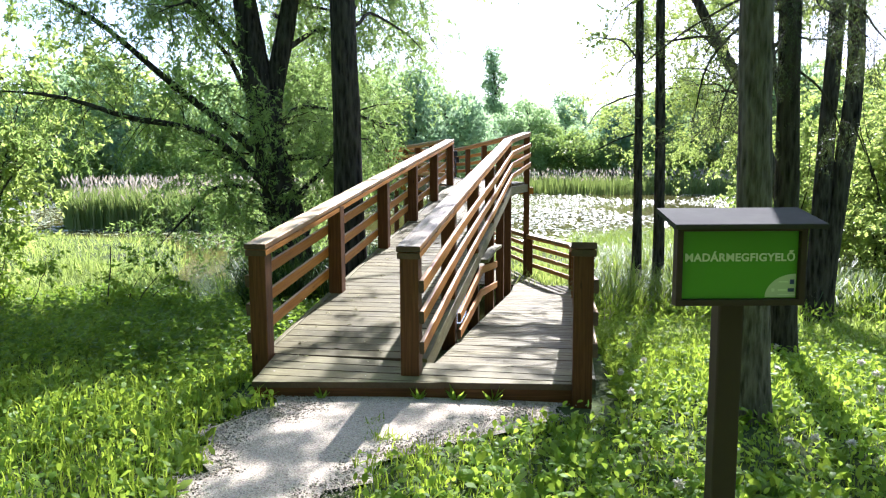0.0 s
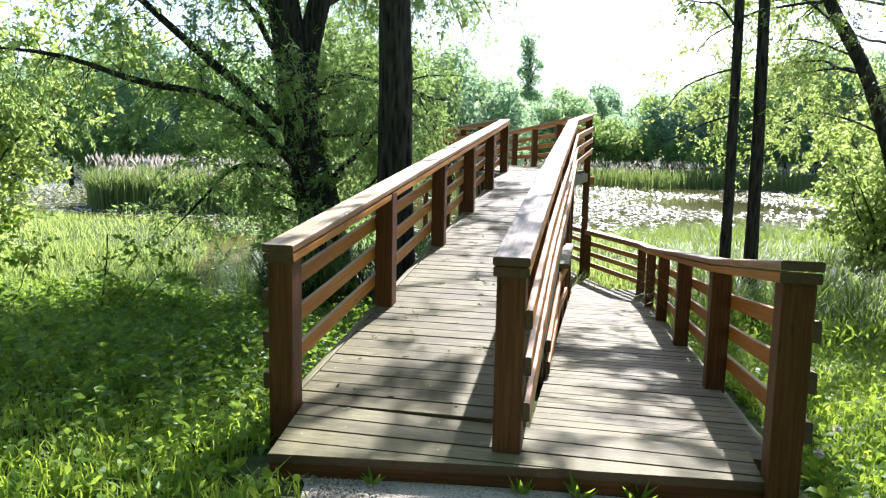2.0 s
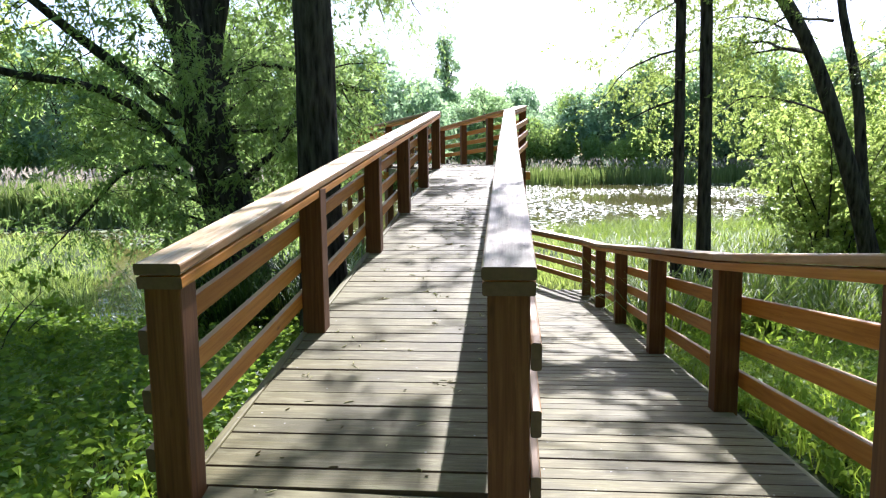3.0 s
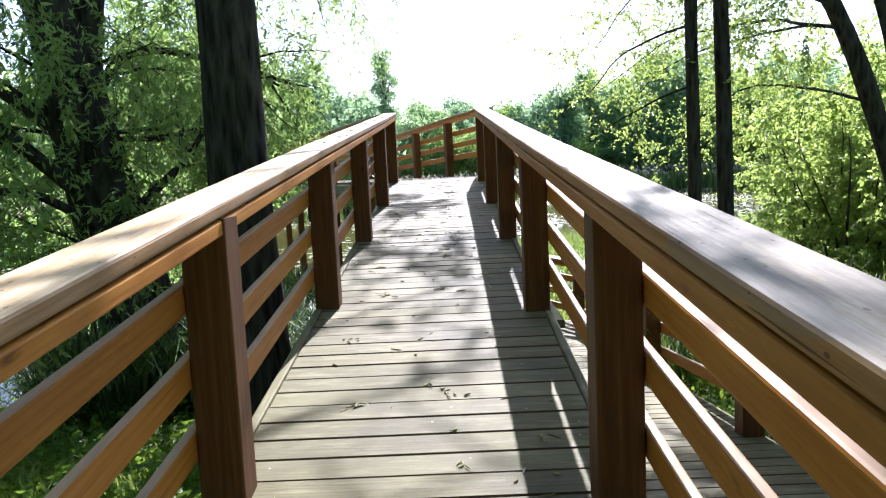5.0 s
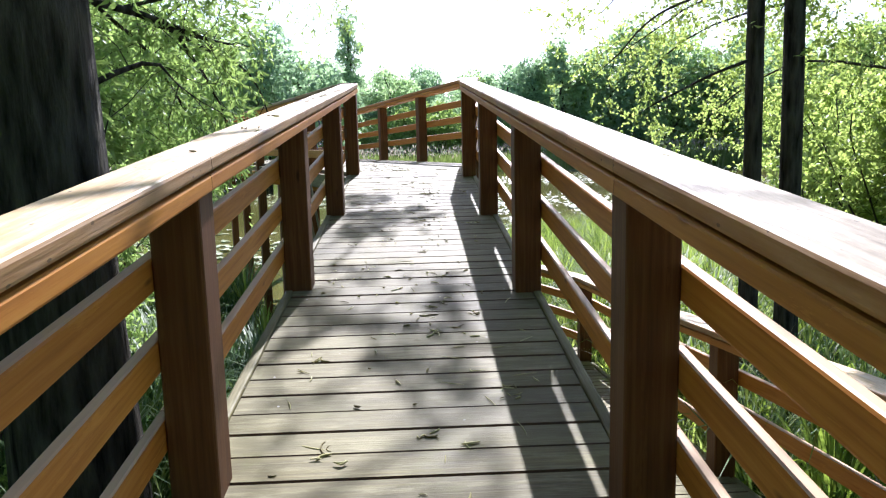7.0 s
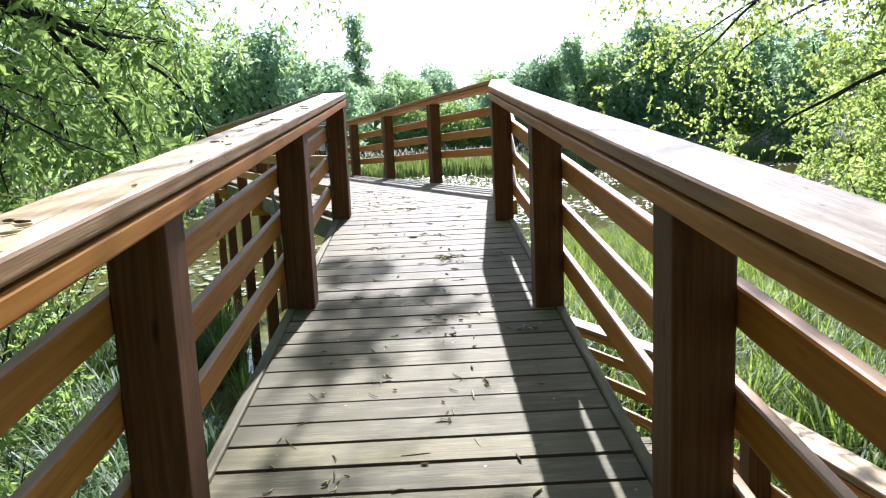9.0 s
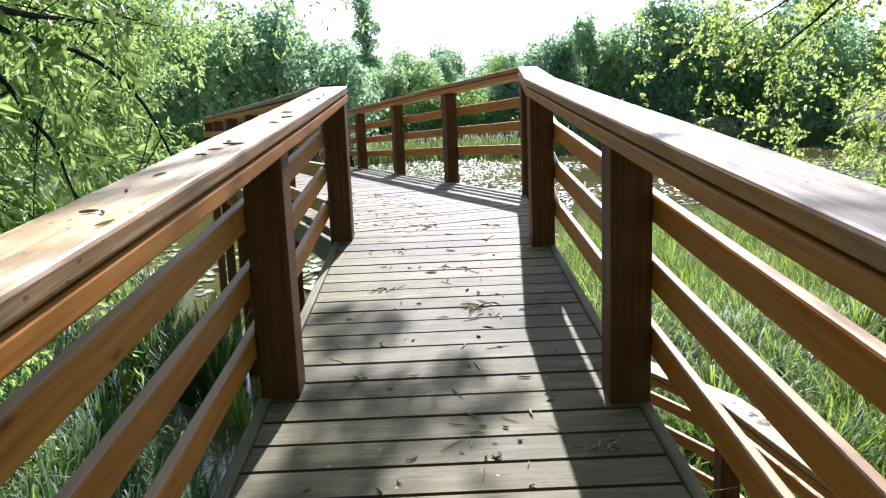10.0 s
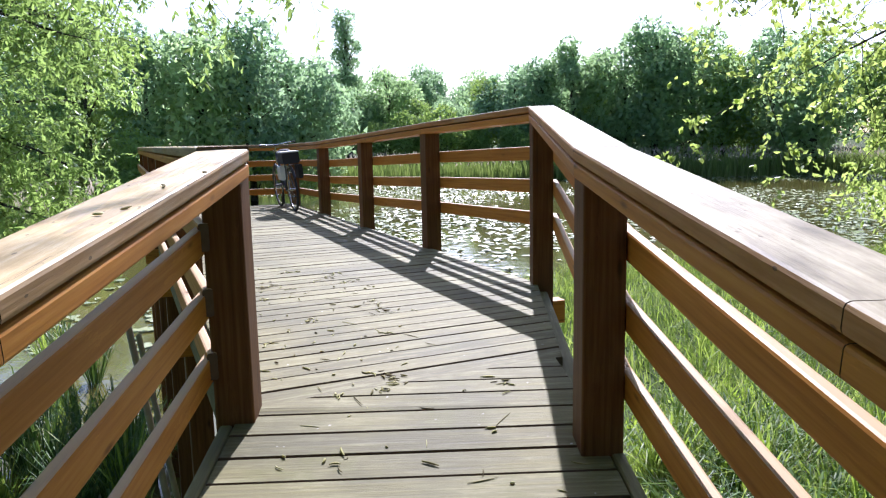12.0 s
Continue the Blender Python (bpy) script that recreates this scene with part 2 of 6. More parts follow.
# Grass paled for its seed heads, with sun glare put into the colour.
PALE_GRASS = leafy("pale_glare_grass_blades", [(0.0, (0.10, 0.17, 0.035)), (0.5, (0.18, 0.27, 0.055)), (1.0, (0.32, 0.39, 0.12))], (0.58, 0.70, 0.14), 0.52, 0.5, 0.2)
WEED = leafy("weed_leaves", [(0.0, (0.075, 0.155, 0.02)), (0.6, (0.14, 0.26, 0.033)), (1.0, (0.26, 0.38, 0.07))], (0.58, 0.76, 0.06), 0.55, 0.5, 0.14)
REED = leafy("reed_blades", [(0.0, (0.025, 0.07, 0.008)), (0.5, (0.10, 0.20, 0.022)), (1.0, (0.29, 0.34, 0.085))], (0.44, 0.58, 0.07), 0.5, 0.5, 0.2)
BELT = leafy("reed_belt_blades", [(0.0, (0.09, 0.13, 0.035)), (0.5, (0.13, 0.20, 0.045)), (1.0, (0.22, 0.25, 0.09))], (0.38, 0.50, 0.11), 0.42, 0.6, 0.2)
# Weed green darkened to stand in for the willow's deep shade.
SHADE_WEED = leafy("shade_darkened_leaves", [(0.0, (0.065, 0.135, 0.018)), (0.6, (0.10, 0.20, 0.026)), (1.0, (0.16, 0.27, 0.04))], (0.42, 0.62, 0.06), 0.5, 0.42, 0.3)
# Sedge is a darker green, deepened further to paint its shaded side.
SEDGE = leafy("shade_toned_sedge_blades", [(0.0, (0.030, 0.075, 0.018)), (0.6, (0.06, 0.125, 0.03)), (1.0, (0.12, 0.18, 0.05))], (0.24, 0.38, 0.06), 0.22, 0.5, 0.2)
PLUME = leafy("dry_reed_plumes", [(0.0, (0.32, 0.27, 0.19)), (1.0, (0.56, 0.50, 0.38))], (0.55, 0.48, 0.36), 0.4, 0.8)
FLUFF = leafy("white_seed_fluff", [(0.0, (0.6, 0.58, 0.48)), (1.0, (0.8, 0.77, 0.68))], (0.8, 0.77, 0.62), 0.5, 0.8, 0.1)
LEAF_W = leafy("willow_leaves", [(0.0, (0.075, 0.15, 0.042)), (0.5, (0.12, 0.23, 0.062)), (1.0, (0.21, 0.32, 0.105))], (0.54, 0.72, 0.17), 0.60, 0.35)
LEAF_B = leafy("bright_maple_leaves", [(0.0, (0.10, 0.185, 0.04)), (0.5, (0.17, 0.275, 0.06)), (1.0, (0.30, 0.39, 0.11))], (0.62, 0.74, 0.17), 0.62, 0.36)
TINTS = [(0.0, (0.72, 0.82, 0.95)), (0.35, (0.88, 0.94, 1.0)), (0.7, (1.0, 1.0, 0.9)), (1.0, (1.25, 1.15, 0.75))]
# Both far leaf colours are paled and blued in place of haze.
LEAF_F = leafy("haze_paled_leaves", [(0.0, (0.12, 0.20, 0.085)), (0.5, (0.17, 0.28, 0.11)), (1.0, (0.27, 0.38, 0.16))], (0.60, 0.80, 0.40), 0.66, 0.55, 0.2, TINTS)
LEAF_D = leafy("haze_blued_dark_leaves", [(0.0, (0.12, 0.21, 0.12)), (0.5, (0.175, 0.285, 0.16)), (1.0, (0.27, 0.39, 0.20))], (0.54, 0.74, 0.36), 0.6, 0.55, 0.2, TINTS)
LEAF_L = leafy("light_shrub_leaves", [(0.0, (0.10, 0.18, 0.045)), (0.5, (0.16, 0.27, 0.06)), (1.0, (0.25, 0.36, 0.10))], (0.55, 0.72, 0.16), 0.5, 0.55, 0.35, TINTS)
NEEDLE = leafy("spruce_needles", [(0.0, (0.03, 0.055, 0.02)), (1.0, (0.08, 0.115, 0.04))], (0.14, 0.18, 0.04), 0.3)
# Pad colour is lighter than leaf green, to help paint the glints.
LILY = leafy("lily_pads", [(0.0, (0.20, 0.25, 0.10)), (1.0, (0.40, 0.43, 0.22))], (0.25, 0.30, 0.08), 0.05, 0.24, 0.9)
SOIL, GRAVEL, PEBBLE, WATER = soil(), gravel_mat(), pebble_mat(), water_mat()


# ---- mesh helpers ----
ORIGIN = {}


def soup(name, verts, tris, uvs=None):
    """A mesh from arrays of vertices and equal-sized faces."""
    verts, tris = np.asarray(verts, dtype=np.float32), np.asarray(tris, dtype=np.int32)
    me = bpy.data.meshes.new(name)
    k = tris.shape[1]
    me.vertices.add(len(verts))
    me.vertices.foreach_set("co", verts.ravel())
    me.loops.add(tris.size)
    me.loops.foreach_set("vertex_index", tris.ravel())
    me.polygons.add(len(tris))
    me.polygons.foreach_set("loop_start", np.arange(0, tris.size, k, dtype=np.int32))
    me.update(calc_edges=True)
    me.validate()
    return me


def thing(name, at, label, category, group="", kind=""):
    ob = new(name)
    ob.empty_display_size = 0.2
    ob.location = at
    ORIGIN[ob.name] = Vector(at)
    return tagged(ob, label, category, group, kind)


def part(name, bm, material, parent, label="", smooth=False):
    """One mesh object under a thing or a part. The bmesh is in world metres."""
    origin = ORIGIN[parent.name]
    me = bpy.data.meshes.new(name)
    if isinstance(bm, bmesh.types.BMesh):
        bmesh.ops.translate(bm, verts=bm.verts, vec=-origin)
        bm.to_mesh(me)
        bm.free()
    else:
        bpy.data.meshes.remove(me)
        me = bm
        me.transform(Matrix.Translation(-origin))
    me.materials.append(material)
    if smooth:
        me.shade_smooth()
    ob = new(name, me)
    ob.parent = parent
    ORIGIN[ob.name] = origin
    return tagged(ob, label)


def beam(p0, p1, w, h, c=0.006, n0=None, n1=None, side=None):
    """A timber from p0 to p1, w across and h deep, with chamfered edges and ends cut along the planes with normals n0, n1."""
    p0, p1 = Vector(p0), Vector(p1)
    d = (p1 - p0).normalized()
    s = Vector(side).normalized() if side is not None else d.cross(Vector((0, 0, 1))).normalized()
    u = s.cross(d)
    k = c * 0.293  # the middle of a rounded corner
    ring = [(-w / 2 + c, -h / 2), (w / 2 - c, -h / 2), (w / 2 - k, -h / 2 + k), (w / 2, -h / 2 + c), (w / 2, h / 2 - c), (w / 2 - k, h / 2 - k), (w / 2 - c, h / 2), (-w / 2 + c, h / 2),
            (-w / 2 + k, h / 2 - k), (-w / 2, h / 2 - c), (-w / 2, -h / 2 + c), (-w / 2 + k, -h / 2 + k)]
    bm = bmesh.new()
    uvl = bm.loops.layers.uv.new("UVMap")
    rows = []
    for p, n in ((p0, n0), (p1, n1)):
        n = Vector(n) if n is not None else d
        row = []
        for a, b in ring:
            o = s * a + u * b
            row.append(bm.verts.new(p + o - d * (o.dot(n) / d.dot(n))))
        rows.append(row)
    around = [0.0]
    for i in range(12):
        a, b = ring[i], ring[(i + 1) % 12]
        around.append(around[-1] + math.hypot(a[0] - b[0], a[1] - b[1]))
    for i in range(12):
        j = (i + 1) % 12
        f = bm.faces.new((rows[0][i], rows[0][j], rows[1][j], rows[1][i]))
        for loop, v in zip(f.loops, (around[i], around[i + 1], around[i + 1], around[i])):
            loop[uvl].uv = ((loop.vert.co - p0).dot(d), v)
    for row in (rows[0][::-1], rows[1]):
        f = bm.faces.new(row)
        f.material_index = 1
        for loop in f.loops:
            o = loop.vert.co - p0
            loop[uvl].uv = (o.dot(u) * 0.3, o.dot(s))
    bmesh.ops.recalc_face_normals(bm, faces=bm.faces)
    return bm


def slab(poly, zf, thick, along):
    """A plank with the plan outline poly whose top follows zf(x, y); along: the direction of its grain."""
    bm = bmesh.new()
    uvl = bm.loops.layers.uv.new("UVMap")
    a = Vector((along[0], along[1])).normalized()
    b = Vector((-a.y, a.x))
    cx = sum(p[0] for p in poly) / len(poly)
    cy = sum(p[1] for p in poly) / len(poly)
    tops, mids, lows = [], [], []
    for x, y in poly:
        z = zf(x, y)
        k = Vector((cx - x, cy - y))
        k = k.normalized() * min(0.004, k.length * 0.3)
        tops.append(bm.verts.new((x + k.x, y + k.y, z)))
        mids.append(bm.verts.new((x, y, z - 0.004)))
        lows.append(bm.verts.new((x, y, z - thick)))
    n = len(poly)
    faces = [bm.faces.new(tops), bm.faces.new(lows[::-1])]
    for i in range(n):
        j = (i + 1) % n
        faces.append(bm.faces.new((mids[i], mids[j], tops[j], tops[i])))
        faces.append(bm.faces.new((lows[i], lows[j], mids[j], mids[i])))
    bmesh.ops.recalc_face_normals(bm, faces=bm.faces)
    for f in bm.faces:
        for loop in f.loops:
            p = Vector((loop.vert.co.x, loop.vert.co.y))
            loop[uvl].uv = (p.dot(a), p.dot(b) + loop.vert.co.z)
    return bm


def clip(poly, point, normal):
    """The part of a convex outline on the side of the line through point to which normal does not point."""
    out = []
    for i in range(len(poly)):
        a, b = poly[i], poly[(i + 1) % len(poly)]
        da = (a[0] - point[0]) * normal[0] + (a[1] - point[1]) * normal[1]
        db = (b[0] - point[0]) * normal[0] + (b[1] - point[1]) * normal[1]
        if da <= 0:
            out.append(a)
        if (da < 0 < db) or (db < 0 < da):
            k = da / (da - db)
            out.append((a[0] + (b[0] - a[0]) * k, a[1] + (b[1] - a[1]) * k))
    return out


# ---- the lie of the land ----
WATER_Z = -1.5
FRONT = 4.93


def smooth(a, b, x):
    k = np.clip((x - a) / (b - a), 0, 1)
    return k * k * (3 - 2 * k)


def ground_z(x, y):
    """Height of the ground: a meadow that sinks to the pond, and rises again beyond it."""
    x, y = np.asarray(x, float), np.asarray(y, float)
    shore = 30.0 - 13.0 * smooth(-2.0, -4.0, x) + 10.0 * smooth(-6.0, -16.0, x) + 3 * np.sin(x * 0.21) + 8.0 * smooth(5.0, 25.0, x)
    z = 0.015 * smooth(3.6, 4.8, y) * (1 - smooth(0.2, 1.0, np.abs(x + 1.1) - 0.7)) - 0.02 * smooth(3.0, 5.0, y) - 1.0 * smooth(4.5, 15.0, y) - 0.35 * smooth(12.0, shore - 2.0, y)
    z = z - 1.2 * smooth(shore - 2.5, shore + 6.0, y)
    far = 84.0 + 5 * np.sin(x * 0.05) - 0.25 * np.maximum(0, -x) - 0.08 * np.maximum(0, x)
    z = z + 2.6 * smooth(far - 6, far + 8, y) + 1.5 * smooth(far, far + 150, y)
    z = z + 2.4 * smooth(45, 70, np.abs(x)) * smooth(shore, shore + 8.0, y) * (1 - smooth(far - 6, far + 8, y))
    z = z - 1.15 * smooth(10.1, 11.3, y) * (1 - smooth(16.0, 20.0, y)) * (1 - smooth(0.65, 1.0, np.abs(x + 2.4)))  # the inlet under the ramp
    z = z + 0.05 * np.sin(x * 1.3 + 1) * np.sin(y * 1.1) * smooth(5.0, 8.0, np.abs(x + 1) + np.abs(y - 5) * 0.4)
    return z


def build_ground():
    gx = np.concatenate([-np.geomspace(2500, 22, 26), np.arange(-20, 20.01, 0.4), np.geomspace(22, 2500, 26)])
    gy = np.concatenate([-np.geomspace(2500, 12, 22), np.arange(-10, 46.01, 0.4), np.arange(48, 130, 3.0), np.geomspace(132, 2500, 22)])
    X, Y = np.meshgrid(gx, gy)
    V = np.stack([X, Y, ground_z(X, Y)], -1).reshape(-1, 3)
    nx, ny = len(gx), len(gy)
    i = (np.arange(ny - 1)[:, None] * nx + np.arange(nx - 1)[None]).ravel()
    me = soup("ground", V, np.stack([i, i + 1, i + nx + 1, i + nx], 1))
    me.materials.append(SOIL)
    me.shade_smooth()
    tagged(new("ground", me), "grassy earth sloping down to the pond", "ground", kind="structure")
    wx = np.concatenate([[-2500], np.linspace(-140, 140, 15), [2500]])
    wy = np.linspace(9.5, 118, 12)
    X, Y = np.meshgrid(wx[1:-1], wy)
    V = np.stack([X, Y, np.full(X.shape, WATER_Z)], -1).reshape(-1, 3)
    nx, ny = X.shape[1], X.shape[0]
    i = (np.arange(ny - 1)[:, None] * nx + np.arange(nx - 1)[None]).ravel()
    me = soup("water", V, np.stack([i, i + 1, i + nx + 1, i + nx], 1))
    me.materials.append(WATER)
    tagged(new("water", me), "murky olive pond water mirroring the bright sky", "water", kind="structure")


build_ground()

# ---- the boardwalk ----
DECK_Z, RAIL_H, POST = 0.15, 0.975, 0.14
TURN_DIR = (-math.sin(radians(21.6)), math.cos(radians(21.6)))  # the way the walk goes after the bend
RISE_Y, RISE, TOP_Y, TOP_Z = 5.2, 0.111, 15.4, 1.29


def ramp_z(x, y):
    return DECK_Z + RISE * max(0.0, min(y, TOP_Y) - RISE_Y) if y < TOP_Y else TOP_Z


def low_z(x, y):
    return 0.135 if y < 5.2 else max(0.135 - 0.111 * (y - 5.2), -0.95)


LEFT = [(-2.41, 5.43), (-2.375, 7.30), (-2.385, 9.39), (-2.387, 11.33), (-2.387, 13.28), (-2.41, 15.375)]
MID = [(-1.145, 5.24), (-1.16, 7.18), (-1.158, 9.165), (-1.145, 11.19), (-1.15, 13.135), (-1.15, 15.08), (-0.887, 17.64)]
FAR_R = [(MID[-1][0] + TURN_DIR[0] * 1.93 * i, MID[-1][1] + TURN_DIR[1] * 1.93 * i) for i in range(5)]
FAR_L = [(LEFT[-1][0] + TURN_DIR[0] * 1.94 * i, LEFT[-1][1] + TURN_DIR[1] * 1.94 * i) for i in range(6)]
LOW_R = [(0.112, 5.19), (0.169, 7.31), (0.196, 9.49), (0.218, 11.78), (0.225, 13.80), (0.192, 15.46)]


def offset(line, amount):
    """A plan line moved sideways, to its right when amount is positive."""
    out = []
    for i, p in enumerate(line):
        norms = []
        for a, b in ((i - 1, i), (i, i + 1)):
            if a >= 0 and b < len(line):
                d = Vector((line[b][0] - line[a][0], line[b][1] - line[a][1])).normalized()
                norms.append(Vector((d.y, -d.x)))
        n = sum(norms, Vector((0, 0))).normalized()
        n = n * (amount / n.dot(norms[0]))
        out.append((p[0] + n.x, p[1] + n.y))
    return out


def run_of(parent, name, line, w, h, mat, label="", ends=(0.0, 0.0), joint=0.0014):
    """Timbers end to end along a line of points in space, mitred where it bends."""
    pts = [Vector(p) for p in line]
    dirs = [(b - a).normalized() for a, b in zip(pts, pts[1:])]
    pts[0] = pts[0] - dirs[0] * ends[0]
    pts[-1] = pts[-1] + dirs[-1] * ends[1]
    for i, d in enumerate(dirs):
        n0 = d if i == 0 else (dirs[i - 1] + d).normalized()
        n1 = d if i == len(dirs) - 1 else (d + dirs[i + 1]).normalized()
        ob = part(name, beam(pts[i] + d * joint, pts[i + 1] - d * joint, w, h, {"handrail": 0.009, "rail_beam": 0.007}.get(name, 0.009), n0, n1), mat, parent, label)
        ob.data.materials.append(END_GRAIN_SHADE if mat is not DECK else mat)


def railing(label, line, zf, out, feet, first=0, posts=True, ends=(0.10, 0.0), yaw=0.0, lift=(), heights=(0.205, 0.435, 0.665), group="railings of the boardwalk", top=None, joints=None):
    """Posts, a doubled handrail and three boards on the outer side (out: 1 right, -1 left of the way)."""
    x, y = line[0]
    rail = thing("railing", (x, y, zf(x, y)), label, "railing", group)
    lift = list(lift) + [0.0] * (len(line) - len(lift))
    zs = [zf(*p) + k for p, k in zip(line, lift)]
    if posts:
        for i, (p, z) in enumerate(zip(line, zs)):
            if i < first:
                continue
            j = random.uniform(-0.004, 0.004)
            part("post", beam((p[0] + j, p[1], feet(*p)), (p[0] + j * 0.5, p[1], z + RAIL_H - 0.075), POST, POST, 0.008, side=(math.cos(radians(yaw)), math.sin(radians(yaw)), 0)), POST_WOOD, rail)
    ys = [p[1] for p in line]
    marks = ys if joints is None else joints  # how far along the boards of the handrail meet
    rail_line = [(float(np.interp(y, ys, [p[0] for p in line])), y, float(np.interp(y, ys, zs))) for y in marks] if joints else [(*p, z) for p, z in zip(line, zs)]
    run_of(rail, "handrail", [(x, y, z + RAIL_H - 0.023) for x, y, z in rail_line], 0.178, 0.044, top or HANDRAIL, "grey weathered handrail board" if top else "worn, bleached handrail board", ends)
    run_of(rail, "rail_beam", [(x, y, z + RAIL_H - 0.0765) for x, y, z in rail_line], 0.173, 0.047, WOOD, "", (ends[0] - 0.012, ends[1] - 0.012 if ends[1] else 0))
    side = offset(line, out * (POST / 2 + 0.019))
    for h in heights:
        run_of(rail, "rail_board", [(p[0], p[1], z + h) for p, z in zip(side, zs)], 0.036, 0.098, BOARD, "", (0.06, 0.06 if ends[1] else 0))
    return rail


def foot(x, y):
    return float(ground_z(x, y)) - 0.35


def planks(parent, outline_of, zf, start, along, step, count, cuts, thick=0.042, width=0.132):
    """Boards laid side by side from start; outline_of gives the long outline of a board before the cuts."""
    n = (-along[1], along[0])
    for i in range(count):
        p = (start[0] + n[0] * step * i, start[1] + n[1] * step * i)
        jig = [random.uniform(-0.006, 0.003) for _ in range(2)]
        poly = outline_of(p, along, n, width, jig)
        for point, normal in cuts:
            poly = clip(poly, point, normal)
            if len(poly) < 3:
                break
        if len(poly) < 3:
            continue
        area = 0.5 * abs(sum(poly[k][0] * poly[(k + 1) % len(poly)][1] - poly[(k + 1) % len(poly)][0] * poly[k][1] for k in range(len(poly))))
        if area < 0.006:
            continue
        lift = random.uniform(-0.002, 0.002)
        board = part("plank", slab(poly, lambda x, y: zf(x, y) + lift, thick, along), DECK, parent)
        # dark plank sides stand in for the shade in the gaps
        board.data.materials.append(END_GRAIN_SHADE)
        for f in board.data.polygons:
            f.material_index = int(abs(f.normal.z) < 0.3)


def long_board(p, along, n, width, jig):
    a, b = -4.0, 4.0
    return [(p[0] + along[0] * a, p[1] + along[1] * a), (p[0] + along[0] * b, p[1] + along[1] * b),
            (p[0] + along[0] * b + n[0] * (width + jig[0]), p[1] + along[1] * b + n[1] * (width + jig[0])),
            (p[0] + along[0] * a + n[0] * (width + jig[1]), p[1] + along[1] * a + n[1] * (width + jig[1]))]


def line_cut(a, b, keep_left):
    """A cut along the line from a to b that keeps what lies to its left or right."""
    d = Vector((b[0] - a[0], b[1] - a[1])).normalized()
    n = (d.y, -d.x) if keep_left else (-d.y, d.x)
    return (a, n)


EDGE_L, EDGE_M0, EDGE_M1 = -2.415, -1.125, -1.075
wedge = ((-2.40, 15.42), (math.cos(radians(21.6)), math.sin(radians(21.6))))
FRONT_L, FRONT_R = (-2.29, FRONT), (0.045, 5.15)  # the ends of the front edge


def threshold_z(x, y):
    k = (x - FRONT_L[0]) / (FRONT_R[0] - FRONT_L[0])
    return (0.125 + 0.10 * (y - FRONT)) * (1 - k) + 0.142 * k


def front_y(x):
    return FRONT + (FRONT_R[1] - FRONT) * (x - FRONT_L[0]) / (FRONT_R[0] - FRONT_L[0])


def build_boardwalk():
    # the threshold shared by both ramps
    step = thing("threshold", (-1.05, FRONT, 0), "grey weathered timber threshold at the start of the boardwalk", "boardwalk")
    planks(step, long_board, threshold_z, (-2.4, FRONT), (1, 0), 0.145, 4,
           [line_cut(FRONT_L, (-2.34, 5.52), False), ((FRONT_R[0], 0), (1, 0)), line_cut(FRONT_L, FRONT_R, True)], 0.045)
    a, b = Vector((*FRONT_L, 0.028)), Vector((*FRONT_R, 0.034))
    part("front_beam", beam(a + Vector((0, 0.04, 0)), b + Vector((0, 0.04, 0)), 0.06, 0.14), POST_WOOD, step, "dark brown front beam")
    part("bearer", beam((-2.27, 5.42, 0.03), (0.03, 5.42, 0.0), 0.08, 0.13), DECK, step)

    # rising ramp
    up = thing("rising_ramp", (-1.77, 10.2, 0.5), "rising ramp of grey weathered cross planks", "boardwalk")
    y0 = FRONT + 4 * 0.145
    planks(up, long_board, ramp_z, (-1.8, y0), (1, 0), 0.145, 76, [((EDGE_L, 0), (-1, 0)), ((EDGE_M0, 0), (1, 0)), (wedge[0], (-wedge[1][1], wedge[1][0]))])
    for x, w in ((EDGE_L - 0.025, 0.045), (EDGE_M0 + 0.025, 0.045)):
        run_of(up, "stringer", [(x, y0, ramp_z(x, y0) - 0.075), (x, TOP_Y - 0.1, ramp_z(x, TOP_Y - 0.1) - 0.075)], w, 0.16, DECK, "grey side stringer")
    run_of(up, "joist", [(-1.77, y0, ramp_z(0, y0) - 0.10), (-1.77, TOP_Y - 0.1, ramp_z(0, TOP_Y - 0.1) - 0.10)], 0.07, 0.11, DECK)

    # upper walk after the bend
    top = thing("upper_walk", (-3.2, 20.3, TOP_Z), "wide upper walkway of pale grey planks over the pond", "boardwalk")
    inner_l, inner_r = offset(FAR_L, 0.03), offset(FAR_R, -0.03)
    near_r = offset(MID[-2:], -0.03)
    end_n = TURN_DIR
    end_p = FAR_R[-1]
    planks(top, long_board, lambda x, y: TOP_Z, wedge[0], wedge[1], 0.145, 76,
           [line_cut(inner_l[0], inner_l[-1], False), line_cut(inner_r[0], inner_r[-1], True), line_cut(near_r[0], near_r[1], True), (end_p, end_n)])
    for line in (offset(FAR_L, 0.0), offset(FAR_R, 0.0)):
        run_of(top, "edge_beam", [(x, y, TOP_Z - 0.14) for x, y in (line[0], line[-1])], 0.07, 0.18, DECK, "grey edge beam", (0.0, 0.08))
    run_of(top, "edge_beam", [(x, y, TOP_Z - 0.14) for x, y in MID[-2:]], 0.07, 0.18, DECK, "grey edge beam", (0.0, 0.25))
    for i in range(5):
        a, b = FAR_L[i + 1], FAR_R[i]
        part("cross_beam", beam((a[0] - 0.15, a[1] - 0.06, TOP_Z - 0.21), (b[0] + 0.15, b[1] + 0.06, TOP_Z - 0.21), 0.12, 0.16), WOOD, top)

    # sinking ramp beside it
    down = thing("sinking_ramp", (-0.45, 10.0, -0.4), "lower ramp of grey planks sinking towards the pond", "boardwalk")
